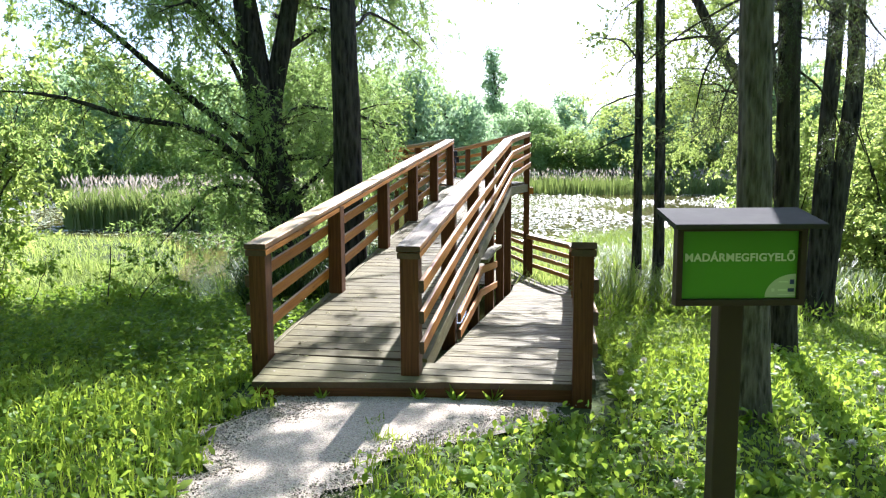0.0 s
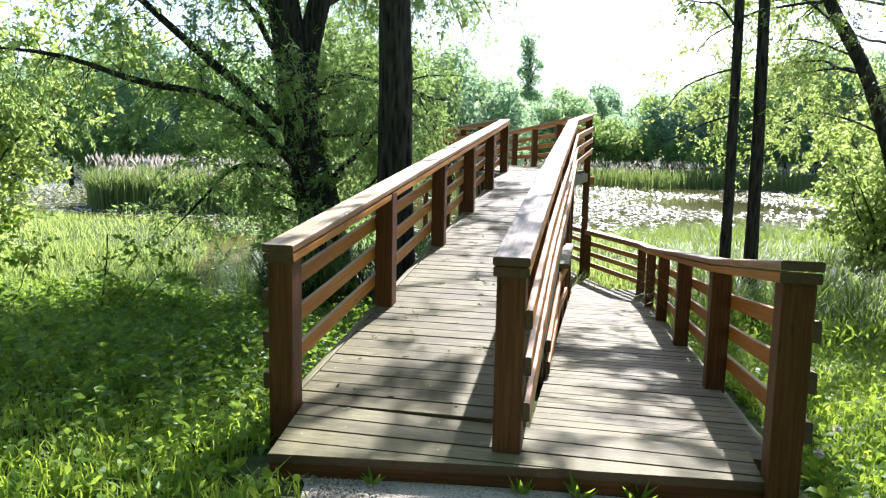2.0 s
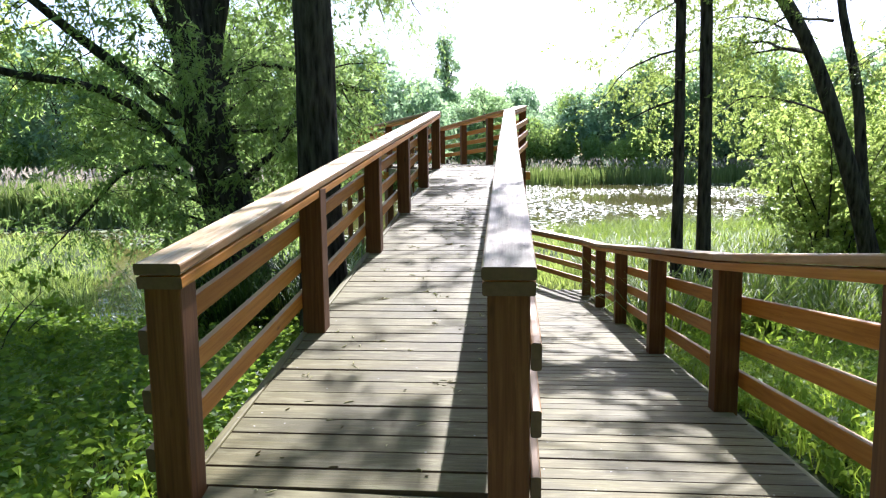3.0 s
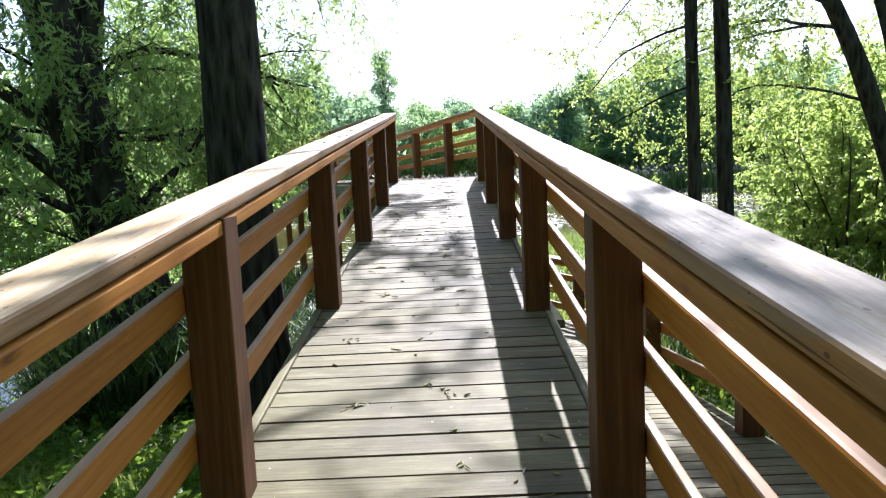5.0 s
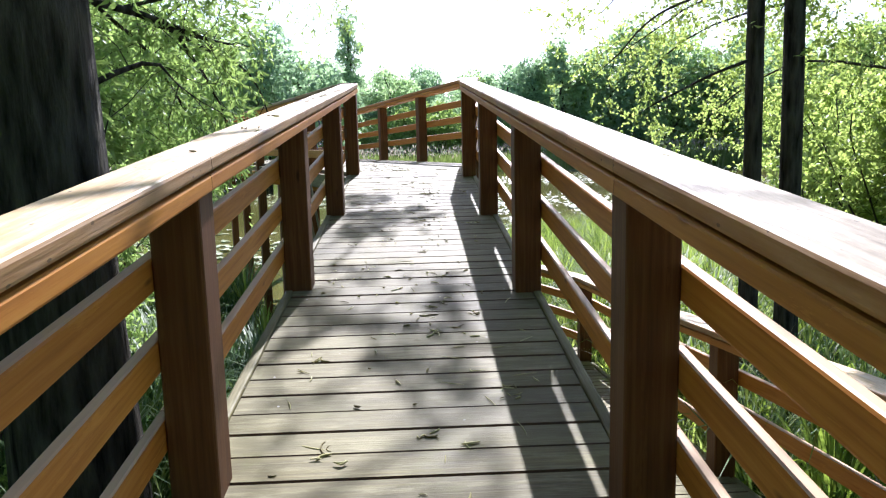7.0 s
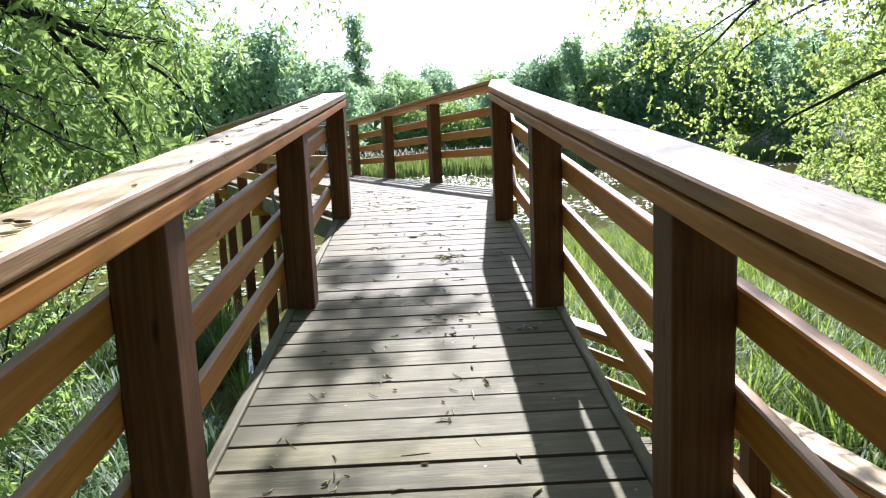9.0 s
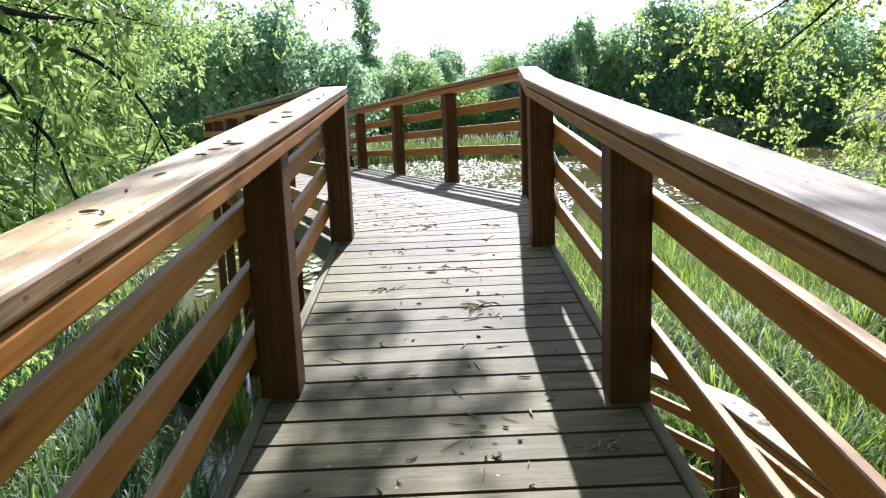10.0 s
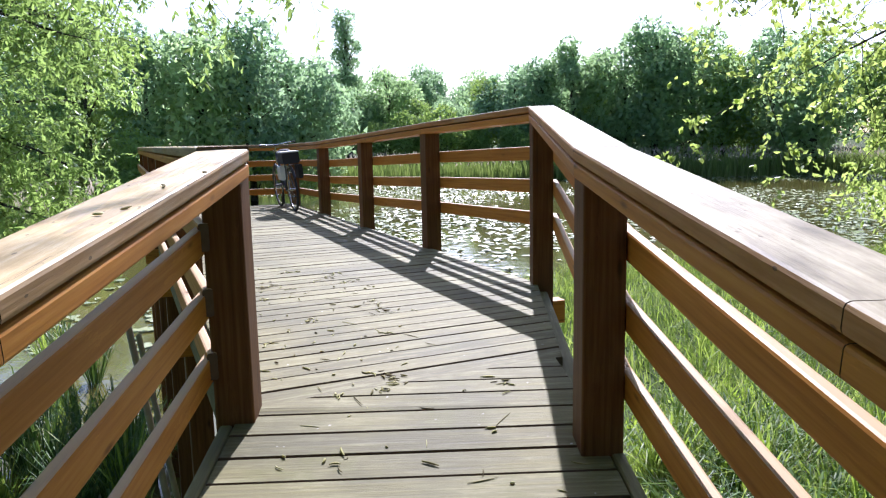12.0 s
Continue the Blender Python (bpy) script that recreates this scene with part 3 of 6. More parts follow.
    planks(down, long_board, low_z, (-0.4, y0), (1, 0), 0.145, 72, [((EDGE_M1, 0), (-1, 0)), line_cut((0.17, 5.3), (0.265, 9.5), True), line_cut((0.265, 9.5), (0.235, 15.4), True)])
    bend = ((-1.0, y0 + 72 * 0.145), (1, 0))
    planks(down, long_board, low_z, bend[0], (1, 0), 0.145, 44, [((-2.3, 0), (-1, 0)), line_cut((0.20, 15.45), (-0.90, 17.5), True), line_cut((-0.95, 17.5), (-2.2, 20.85), True)])
    run_of(down, "stringer", [(0.205, y0, low_z(0, y0) - 0.1), (0.29, 9.5, low_z(0, 9.5) - 0.1), (0.26, 15.4, low_z(0, 15.4) - 0.1)], 0.045, 0.15, DECK, "grey side stringer")
    run_of(down, "stringer", [(-1.045, y0, low_z(0, y0) - 0.1), (-1.045, 15.2, low_z(0, 15.2) - 0.1)], 0.045, 0.13, DECK, "grey side stringer")

    # railings
    railing("reddish brown timber railing with bleached handrail along the ramp", LEFT, ramp_z, -1, foot, lift=(-0.035,), joints=(5.43, 9.40, 13.77, 15.375))
    railing("reddish brown timber railing between the two ramps", MID, ramp_z, 1, foot, lift=(0.005, 0.005, 0.005, 0, 0.01, 0.02, 0.22), top=HANDRAIL_GREY, joints=(5.24, 9.15, 13.62, 15.08, 17.64))
    railing("reddish brown timber railing along the upper walkway above the water", FAR_R, lambda x, y: TOP_Z, 1, lambda x, y: -2.2, first=1, ends=(0.0, 0.0), yaw=21.6, lift=(0.22, 0.165, 0.095, 0.03), top=HANDRAIL_GREY)
    railing("reddish brown timber railing of the upper walkway beside the reeds", FAR_L, lambda x, y: TOP_Z, -1, lambda x, y: -2.2, first=1, ends=(0.0, 0.0), yaw=21.6)
    railing("short timber railing closing the end of the walkway", [FAR_L[-1], ((FAR_L[-1][0] + FAR_R[-1][0]) / 2, (FAR_L[-1][1] + FAR_R[-1][1]) / 2), FAR_R[-1]],
            lambda x, y: TOP_Z, -1, lambda x, y: -2.2, first=1, ends=(0.0, 0.0), yaw=21.6)
    railing("dark brown timber railing of the lower ramp", LOW_R + [(-0.80, 17.60), (-1.47, 19.42), (-2.14, 21.22)], low_z, 1, lambda x, y: -2.2 if y > 16 else foot(x, y), ends=(0.10, 0.0), lift=(0.05,))
    skirt = thing("lower_rail", (-1.06, 9.2, -0.2), "short bleached rail boards under the rising ramp", "railing", "railings of the boardwalk")
    x = MID[0][0] + POST / 2 + 0.019
    for z0, z1, z2 in ((0.17, 0.36, 0.14), (0.0, 0.06, -0.18)):
        run_of(skirt, "rail_board", [(x, 7.15, z0), (x, 9.22, z1), (x, 11.35, z2)], 0.036, 0.098, WOOD)
    run_of(skirt, "handrail", [(x + 0.02, 9.3, 0.46), (x + 0.02, 10.4, 0.48), (x + 0.02, 11.45, 0.42)], 0.12, 0.05, DECK, "grey bleached handrail")


build_boardwalk()


# ---- plants ----
def unit(a):
    return a / np.maximum(np.linalg.norm(a, axis=-1, keepdims=True), 1e-9)


def leaf_soup(rng, P, A, L, W, fold=0.25):
    """Arrays for pointed leaves at P along A, L long and W wide, folded a little along the midrib."""
    n = len(P)
    R = rng.normal(size=(n, 3))
    S = unit(np.cross(A, R))
    N = np.cross(S, A)
    L, W = np.broadcast_to(L, (n,))[:, None], np.broadcast_to(W, (n,))[:, None]
    mid = P + A * L * 0.45
    V = np.stack([P, mid + S * W * 0.5 + N * W * fold, P + A * L, mid - S * W * 0.5 + N * W * fold], 1).reshape(-1, 3)
    i = np.arange(n)[:, None] * 4
    T = np.concatenate([i + np.array([0, 1, 2]), i + np.array([0, 2, 3])], 1).reshape(-1, 3)
    return V, T


def broad_leaf_soup(rng, P, A, L, W, curl=0.25):
    """Arrays for oval, drooping weed leaves with six edges."""
    n = len(P)
    S = unit(np.cross(A, np.array([0, 0, 1.0]) + rng.normal(0, 0.35, (n, 3))))
    N = np.cross(S, A)
    L, W = np.broadcast_to(L, (n,))[:, None], np.broadcast_to(W, (n,))[:, None]
    drop = np.array([0, 0, -1.0]) * L * curl * rng.uniform(0.2, 1.4, n)[:, None]
    a, b, tip = P + A * L * 0.34 + N * W * 0.12, P + A * L * 0.72 + drop * 0.35, P + A * L + drop
    V = np.stack([P, a + S * W * 0.42, b + S * W * 0.46, tip, b - S * W * 0.46, a - S * W * 0.42], 1).reshape(-1, 3)
    i = np.arange(n)[:, None] * 6
    return V, np.concatenate([i + np.array(f) for f in ((0, 1, 5), (1, 2, 5), (2, 4, 5), (2, 3, 4))], 1).reshape(-1, 3)


def blade_soup(rng, P, H, W, lean=0.35):
    """Arrays for bent grass blades that stand at P."""
    n = len(P)
    a = rng.uniform(0, 2 * np.pi, n)
    b = a + rng.uniform(0.6, 2.4, n)
    S = np.stack([np.cos(a), np.sin(a), np.zeros(n)], 1) * (np.broadcast_to(W, (n,)) * 0.5)[:, None]
    B = np.stack([np.cos(b), np.sin(b), np.zeros(n)], 1) * (H * rng.uniform(0.1, 1.0, n) * lean)[:, None]
    up = np.zeros((n, 3))
    up[:, 2] = H
    mid = P + up * 0.55 + B * 0.3
    V = np.stack([P - S, P + S, mid - S * 0.8, mid + S * 0.8, P + up * rng.uniform(0.8, 1.0, n)[:, None] + B * 1.25], 1).reshape(-1, 3)
    i = np.arange(n)[:, None] * 5
    T = np.concatenate([i + np.array([0, 1, 2]), i + np.array([1, 3, 2]), i + np.array([2, 3, 4])], 1).reshape(-1, 3)
    return V, T


def merge(pairs):
    vs, ts, k = [], [], 0
    for v, t in pairs:
        vs.append(v)
        ts.append(t + k)
        k += len(v)
    return np.concatenate(vs), np.concatenate(ts)


def tube_soup(pts, radii, sides=8, rng=None, rough=0.0):
    pts = np.asarray(pts, float)
    n = len(pts)
    d = unit(np.gradient(pts, axis=0))
    ref = np.array([1.0, 0.17, 0.05]) if abs(d[0][0]) < 0.8 else np.array([0.1, 1.0, 0.1])
    s = unit(np.cross(d, ref))
    u = np.cross(s, d)
    a = np.linspace(0, 2 * np.pi, sides, endpoint=False)
    r = np.asarray(radii, float)[:, None] * np.ones((1, sides))
    if rng is not None and rough:
        r = r * (1 + rng.normal(0, rough, (n, sides)) + rough * 2 * np.sin(a * 3 + 1.3)[None])
    V = pts[:, None] + (np.cos(a)[None, :, None] * s[:, None] + np.sin(a)[None, :, None] * u[:, None]) * r[..., None]
    i = (np.arange(n - 1)[:, None] * sides + np.arange(sides)[None]).ravel()
    j = (np.arange(n - 1)[:, None] * sides + (np.arange(sides) + 1) % sides).ravel()
    T = np.concatenate([np.stack([i, j, j + sides], 1), np.stack([i, j + sides, i + sides], 1)])
    return V.reshape(-1, 3), T


def resample(pts, n):
    """A smooth line with n points through the given ones."""
    pts = np.asarray(pts, float)
    k = np.concatenate([[0], np.cumsum(np.linalg.norm(np.diff(pts, axis=0), axis=1))])
    t = np.linspace(0, k[-1], n)
    out = np.stack([np.interp(t, k, pts[:, c]) for c in range(3)], 1)
    for _ in range(2):
        out[1:-1] = out[1:-1] * 0.5 + (out[:-2] + out[2:]) * 0.25
    return out


def wander(rng, start, way, length, droop, n=5, shake=0.16):
    p, d = np.array(start, float), unit(np.array(way, float))
    pts = [p.copy()]
    for _ in range(n - 1):
        d = unit(d + rng.normal(0, shake, 3) + np.array([0, 0, -droop]))
        p = p + d * length / (n - 1)
        pts.append(p.copy())
    return np.array(pts)


def tree(label, category, trunks, limbs, bark_mat, leaf_mat, seed, twigs=9, twig_len=0.9, sprays=5, per_spray=16, leaf=(0.075, 0.028),
         droop=0.05, spray_len=0.45, group="", sides=14, bare=0.25, spread=0.9, keep=None):
    """A tree from lines for its trunks and limbs, each (points, thick radius, thin radius); twigs, sprays and leaves grow from the limbs."""
    rng = np.random.default_rng(seed)
    base = trunks[0][0][0]
    ob = thing("tree", (base[0], base[1], base[2]), label, category, group)
    for pts, r0, r1 in trunks:
        line = resample(pts, 26)
        k = np.linspace(0, 1, 26)
        rad = r0 + (r1 - r0) * k + (r0 * 0.45 * np.exp(-k * 22) if pts[0][2] < 0.2 else 0)
        part("trunk", soup("trunk", *tube_soup(line, rad, sides, rng, 0.03)), bark_mat, ob, smooth=True)
    small, P, A = [], [], []
    for pts, r0, r1 in limbs:
        line = resample(pts, 14)
        full = np.linalg.norm(np.diff(line, axis=0), axis=1).sum()
        k = np.linspace(0, 1, 14)[:, None]
        bends = rng.normal(0, 1, (3, 3)) * np.array([1.0, 1.0, 0.7])
        line = line + full * sum(0.018 / (j + 1) * bends[j] * np.sin(np.pi * (2 * j + 2) * k + j) * np.minimum(1, 4 * k * (1.15 - k)) for j in range(3))
        part("limb", soup("limb", *tube_soup(line, np.linspace(r0, r1, 14) * np.clip(np.linspace(4.2, 0.2, 14), 0, 1), 8, rng, 0.03)), bark_mat, ob, smooth=True)
        for _ in range(max(2, int(twigs * full))):
            k = rng.uniform(bare, 1.0)
            i = min(int(k * 13), 12)
            o = line[i] + (line[i + 1] - line[i]) * (k * 13 - i)
            along = unit(line[i + 1] - line[i])
            way = unit(along * 0.5 + rng.normal(0, spread, 3) + np.array([0, 0, 0.1]))
            tw = wander(rng, o, way, twig_len * rng.uniform(0.4, 1.2), droop)
            if keep is not None and (not clear_of_walk(tw).all() or keep(tw).mean() < 0.5):
                continue
            r = max(0.004, r1 * 0.5)
            small.append(tube_soup(tw, np.linspace(r, 0.002, len(tw)), 3))
            for _ in range(sprays):
                q = rng.uniform(0.25, 1.0) * (len(tw) - 1)
                m = min(int(q), len(tw) - 2)
                o2 = tw[m] + (tw[m + 1] - tw[m]) * (q - m)
                sp = wander(rng, o2, unit(tw[m + 1] - tw[m]) + rng.normal(0, 0.7, 3), spray_len * rng.uniform(0.5, 1.3), droop * 2.0, 5)
                q = rng.uniform(0.1, 1.0, per_spray) * 4
                m = np.minimum(q.astype(int), 3)
                P.append(sp[m] + (sp[m + 1] - sp[m]) * (q - m)[:, None] + rng.normal(0, 0.012, (per_spray, 3)))
                A.append(unit(sp[m + 1] - sp[m]) * 0.6 + rng.normal(0, 0.6, (per_spray, 3)) + np.array([0, 0, -0.25]))
    P, A = np.concatenate(P), unit(np.concatenate(A))
    if keep is not None:
        ok = keep(P)
        P, A = P[ok], A[ok]
    size = rng.uniform(0.6, 1.25, len(P))
    tagged(part("twig_mass", soup("twig_mass", *merge(small)), bark_mat, ob), kind="stuff")
    part("crown", soup("crown", *leaf_soup(rng, P, A, leaf[0] * size, leaf[1] * size)), leaf_mat, ob)
    return ob


def fan(rng, start, n, reach, rise, az=(0, 360), r=(0.05, 0.012), droop=0.03):
    """Limbs that spread from points up a stem."""
    out = []
    for _ in range(n):
        o = start[rng.integers(len(start))]
        a = math.radians(rng.uniform(*az))
        k = rng.uniform(0.6, 1.0)
        out.append((wander(rng, o, (math.cos(a), math.sin(a), rng.uniform(*rise)), reach * k, droop, 8, 0.12), r[0] * k, r[1]))
    return out


def clear_of_walk(P):
    """Leaves stay out of the walker's way above the deck."""
    beside = (P[:, 0] > np.where(P[:, 1] > 12.4, -3.0, -3.5)) & (P[:, 0] < -1.0) & (P[:, 1] > 10.6) & (P[:, 1] < 17.0) & (P[:, 2] < 3.5)
    return ~(((P[:, 0] > -2.6) & (P[:, 0] < 0.6) & (P[:, 1] < 16.5) & (P[:, 2] < 3.6)) | beside)


def dapple_keep(P):
    """Thins the boughs over the walk by where their shade falls, to lay out the dapples; over the upper walkway the sky
    is open.
    """
    run = (P[:, 1] - 1.18 * (P[:, 2] + 0.427)) / 0.869  # where along the ramp the sunlight past a leaf falls
    side = P[:, 0] - 0.166 * (P[:, 2] - 0.15 - 0.111 * (run - 5.2))
    clump = np.sin(side * 6.1 + 1.9 * np.sin(run * 1.7) + 0.6) * np.sin(run * 4.3 + 1.6 * np.sin(side * 2.3)) + 0.5 * np.sin(side * 11.3 + run * 5.1) * np.sin(run * 9.7 - side * 3.0)
    need = np.interp(run, [2.0, 4.5, 5.0, 6.1, 6.4, 7.5, 7.8, 9.0, 10.2, 11.3, 11.7, 12.2, 12.5, 13.3], [-0.5, -0.45, -0.25, -0.15, 0.45, 0.45, 0.10, -0.1, -0.3, -0.2, 0.5, 0.7, 0.45, 0.45]) + 1.6 * np.clip((run - 13.4 + 0.9 * (side + 1.8)) / 0.7, 0, 3)
    need = np.where((side > -1.1) & (run > 6.2), 0.05, need) + 0.45 * ((side < -1.85) & (run > 10.9)) + 0.9 * ((side < -1.85) & (run > 8.4) & (run < 9.9)) - 0.3 * ((side > -1.75) & (run > 8.6) & (run < 10.2))
    thick = np.minimum(np.minimum(((side + 1.8) / 0.48) ** 2 + ((run - 13.1) / 0.26) ** 2, ((side + 2.1) / 0.24) ** 2 + ((run - 12.6) / 0.3) ** 2), ((side + 2.2) / 0.24) ** 2 + ((run - 13.85) / 0.3) ** 2)
    need = np.where(thick + 0.3 * clump < 1.1, -2.0, need)  # leaves kept so that chosen blots of shade land on the deck
    over = (P[:, 2] > 4.2) & ~((np.abs(side + 1.31) < 0.22) & (run < 5.0)) & (side > -2.7) & (side < 0.6) & (run > 2.4)
    low = (P[:, 1] > 13.8) & (P[:, 2] < 4.4) & (np.sin(P[:, 0] * 57.0 + P[:, 1] * 91.0) < -0.3)
    outer = (P[:, 2] > 6.4) & (side > -6.5) & (side <= -2.7) & (P[:, 0] > -4.4) & (clump < 0.45)
    meadow_sun = (P[:, 2] > 4.2) & (run < 4.5) & (side < -2.3) & (clump < 0.5)
    right_sun = (P[:, 2] > 4.6) & (side >= 0.6) & (run < 9.0) & (clump < 0.25)
    along = (P[:, 1] - 1.18 * (P[:, 2] - 0.548)) / 0.869  # the same for the handrails
    across = P[:, 0] - 0.166 * (P[:, 2] - 1.125 - 0.111 * (along - 5.2))
    rail = (P[:, 2] > 3.2) & ((np.abs(across + 2.38) < 0.2) | (np.abs(across + 1.15) < 0.16)) & (along > 6.5) & (along < 15.0) & (clump < 0.9)
    return ~((over & (clump < need)) | low | outer | rail | meadow_sun | right_sun)


def near_trees():
    rng = np.random.default_rng(5)
    g = lambda x, y: float(ground_z(x, y))
    # the old willow by the ramp
    t = [(-4.35, 11.5, g(-4.35, 11.5) - 0.1), (-4.5, 11.5, 0.5), (-4.85, 11.55, 1.9), (-5.05, 11.6, 3.2), (-5.3, 11.7, 4.6), (-5.6, 11.9, 7.5)]
    t2 = [(-4.75, 11.5, 1.5), (-4.85, 11.6, 2.7), (-4.6, 11.7, 3.8), (-4.45, 11.9, 5.0), (-4.2, 12.2, 8.0)]
    limbs = [([(-4.95, 11.4, 1.85), (-5.84, 11.1, 2.74), (-7.28, 11.0, 3.85), (-8.52, 11.0, 4.65), (-9.6, 11.0, 5.1)], 0.075, 0.02),
             ([(-4.75, 11.3, 1.3), (-5.43, 10.8, 2.2), (-6.17, 10.6, 2.38), (-8.1, 10.6, 2.82), (-9.4, 10.5, 2.95)], 0.07, 0.015),
             ([(-4.55, 11.3, 0.9), (-4.83, 10.9, 1.41), (-5.49, 10.6, 1.39), (-6.0, 10.5, 0.91), (-6.4, 10.5, 0.4)], 0.045, 0.01),
             ([(-4.9, 11.5, 2.3), (-5.6, 12.2, 3.3), (-6.6, 12.8, 4.3), (-7.4, 13.2, 5.6)], 0.06, 0.02),
             ]
    limbs += [([(-4.8, 11.6, 2.2), (-4.55, 12.3, 2.75), (-4.05, 13.0, 2.72), (-3.55, 13.55, 2.48), (-3.2, 14.1, 2.5)], 0.055, 0.01),
             ([(-3.62, 13.5, 2.5), (-3.48, 13.7, 2.25), (-3.42, 13.85, 1.95), (-3.36, 13.95, 1.6)], 0.016, 0.004),
             ([(-3.75, 13.35, 2.58), (-3.35, 13.9, 2.42), (-3.15, 14.3, 2.12), (-3.1, 14.5, 1.7)], 0.018, 0.004),
             ([(-4.1, 12.95, 2.72), (-3.85, 13.5, 2.35), (-3.72, 13.9, 1.95), (-3.6, 14.2, 1.6)], 0.016, 0.004),
             ([(-3.9, 13.15, 2.68), (-3.5, 13.5, 2.85), (-3.1, 13.8, 2.9), (-2.75, 14.1, 2.85)], 0.016, 0.004),
             ([(-4.5, 11.7, 4.6), (-3.8, 12.4, 5.6), (-2.9, 13.2, 6.3), (-1.9, 13.8, 6.6)], 0.06, 0.012),
             ([(-4.4, 11.5, 1.2), (-3.9, 12.0, 1.9), (-3.5, 12.4, 2.2), (-3.3, 12.6, 2.0)], 0.04, 0.01),
             ([(-4.35, 11.4, 0.4), (-3.9, 11.7, 1.1), (-3.7, 11.9, 1.6), (-3.6, 12.0, 1.9)], 0.03, 0.008),
             ]
    limbs += [([(-4.7, 11.8, 3.6), (-4.4, 13.2, 4.2), (-4.4, 14.4, 4.3), (-4.6, 15.4, 3.9), (-4.7, 16.2, 3.3)], 0.05, 0.007),
             ([(-4.8, 12.0, 4.2), (-5.6, 14.0, 4.8), (-5.6, 15.4, 4.2), (-5.3, 16.4, 3.2)], 0.05, 0.008),
             ([(-5.1, 11.6, 3.3), (-5.9, 11.0, 4.2), (-6.8, 10.4, 5.0), (-7.6, 9.8, 5.5)], 0.06, 0.012)]
    limbs += fan(rng, [(-5.3, 11.7, 5.0), (-5.3, 11.7, 4.6), (-5.5, 11.8, 6.0), (-4.4, 11.9, 5.2), (-4.3, 12.1, 6.5)], 12, 2.6, (0.0, 0.8))
    limbs += fan(rng, [(-4.6, 11.5, 0.9), (-4.8, 11.5, 1.8), (-4.9, 11.55, 2.4)], 8, 1.5, (0.1, 0.9), r=(0.03, 0.008))
    limbs += fan(rng, [(-5.3, 11.7, 4.6), (-5.5, 11.8, 6.0), (-4.4, 11.9, 5.2)], 8, 3.2, (0.1, 0.5), az=(20, 200))
    # mostly boughs above the view from here, added to shade grass and ramp
    limbs += fan(rng, [(-5.3, 11.7, 5.2), (-5.5, 11.8, 6.2), (-4.9, 12.0, 5.6), (-4.3, 12.1, 6.6), (-4.25, 12.2, 7.6)], 16, 2.5, (0.15, 0.7))
    limbs += fan(rng, [(-5.5, 11.9, 6.0), (-5.6, 12.0, 7.0), (-4.4, 12.1, 6.2), (-4.25, 12.2, 7.4), (-4.3, 12.2, 6.8)], 13, 3.4, (0.0, 0.35), az=(25, 175), r=(0.05, 0.01), droop=0.02)
    limbs += [([(-4.3, 12.2, 6.8), (-3.2, 13.8, 7.4), (-2.4, 15.2, 7.4), (-1.6, 16.4, 7.1), (-1.2, 17.0, 6.9)], 0.06, 0.012),
              ([(-4.25, 12.2, 7.6), (-3.2, 15.0, 8.0), (-2.0, 17.5, 7.6), (-1.2, 19.6, 7.0)], 0.06, 0.012)]
    limbs += [([(-4.3, 12.2, 6.2), (-3.7, 12.5, 6.4), (-3.1, 12.8, 6.4), (-2.6, 13.0, 6.3)], 0.05, 0.01), ([(-4.3, 12.2, 5.6), (-3.8, 13.2, 6.0), (-3.2, 14.2, 6.0), (-2.9, 14.8, 5.8)], 0.05, 0.01),
              ([(-4.25, 12.2, 6.4), (-4.0, 14.6, 5.6), (-3.8, 16.6, 4.5), (-3.6, 18.2, 3.7)], 0.05, 0.008), ([(-4.25, 12.2, 6.8), (-3.6, 15.0, 6.0), (-3.1, 17.2, 5.0), (-2.8, 18.8, 4.0)], 0.05, 0.008),
              ([(-4.5, 12.1, 5.4), (-5.0, 14.0, 5.2), (-5.2, 15.8, 4.4), (-5.2, 17.2, 3.6)], 0.05, 0.008)]
    # unseen bough tips, set where their shadows reach the planks
    for x, y, z in ((-1.4, 15.4, 6.9), (-0.7, 15.9, 6.8), (-1.5, 16.4, 6.9), (-0.5, 16.9, 6.9), (-1.3, 17.4, 6.8), (-0.4, 18.0, 6.9), (-1.1, 18.6, 6.9), (-0.2, 19.0, 6.8), (-0.8, 18.2, 6.8), (-0.6, 19.2, 6.7), (-1.2, 19.3, 6.8), (-1.7, 18.9, 6.8), (-1.3, 19.8, 6.8), (-0.7, 20.0, 6.7), (-1.6, 20.3, 6.8), (-0.3, 19.6, 6.8), (-1.0, 20.9, 6.7), (-1.35, 20.7, 6.7), (-0.75, 21.0, 6.7),
                    (0.3, 15.6, 7.0), (0.7, 16.6, 6.9), (0.6, 17.8, 6.9)):
        limbs.append(([(-4.25, 12.2, 7.0), (-3.4 + 0.1 * x, 12.2 + 0.35 * (y - 12.2), 7.5), (-2.2 + 0.4 * x, 12.2 + 0.72 * (y - 12.2), z + 0.5), (x, y, z)], 0.045, 0.01))
    # unseen boughs that cut the skylight over the left meadow
    limbs += fan(rng, [(-5.6, 12.0, 6.4), (-5.5, 11.9, 7.2), (-4.6, 12.0, 6.6)], 9, 4.6, (0.0, 0.3), az=(205, 280), r=(0.06, 0.012), droop=0.02)
    limbs += fan(rng, [(-4.5, 11.4, 0.7), (-4.7, 11.4, 1.5), (-4.85, 11.45, 2.3)], 6, 1.5, (0.0, 0.7), az=(190, 330), r=(0.03, 0.008), droop=0.06)
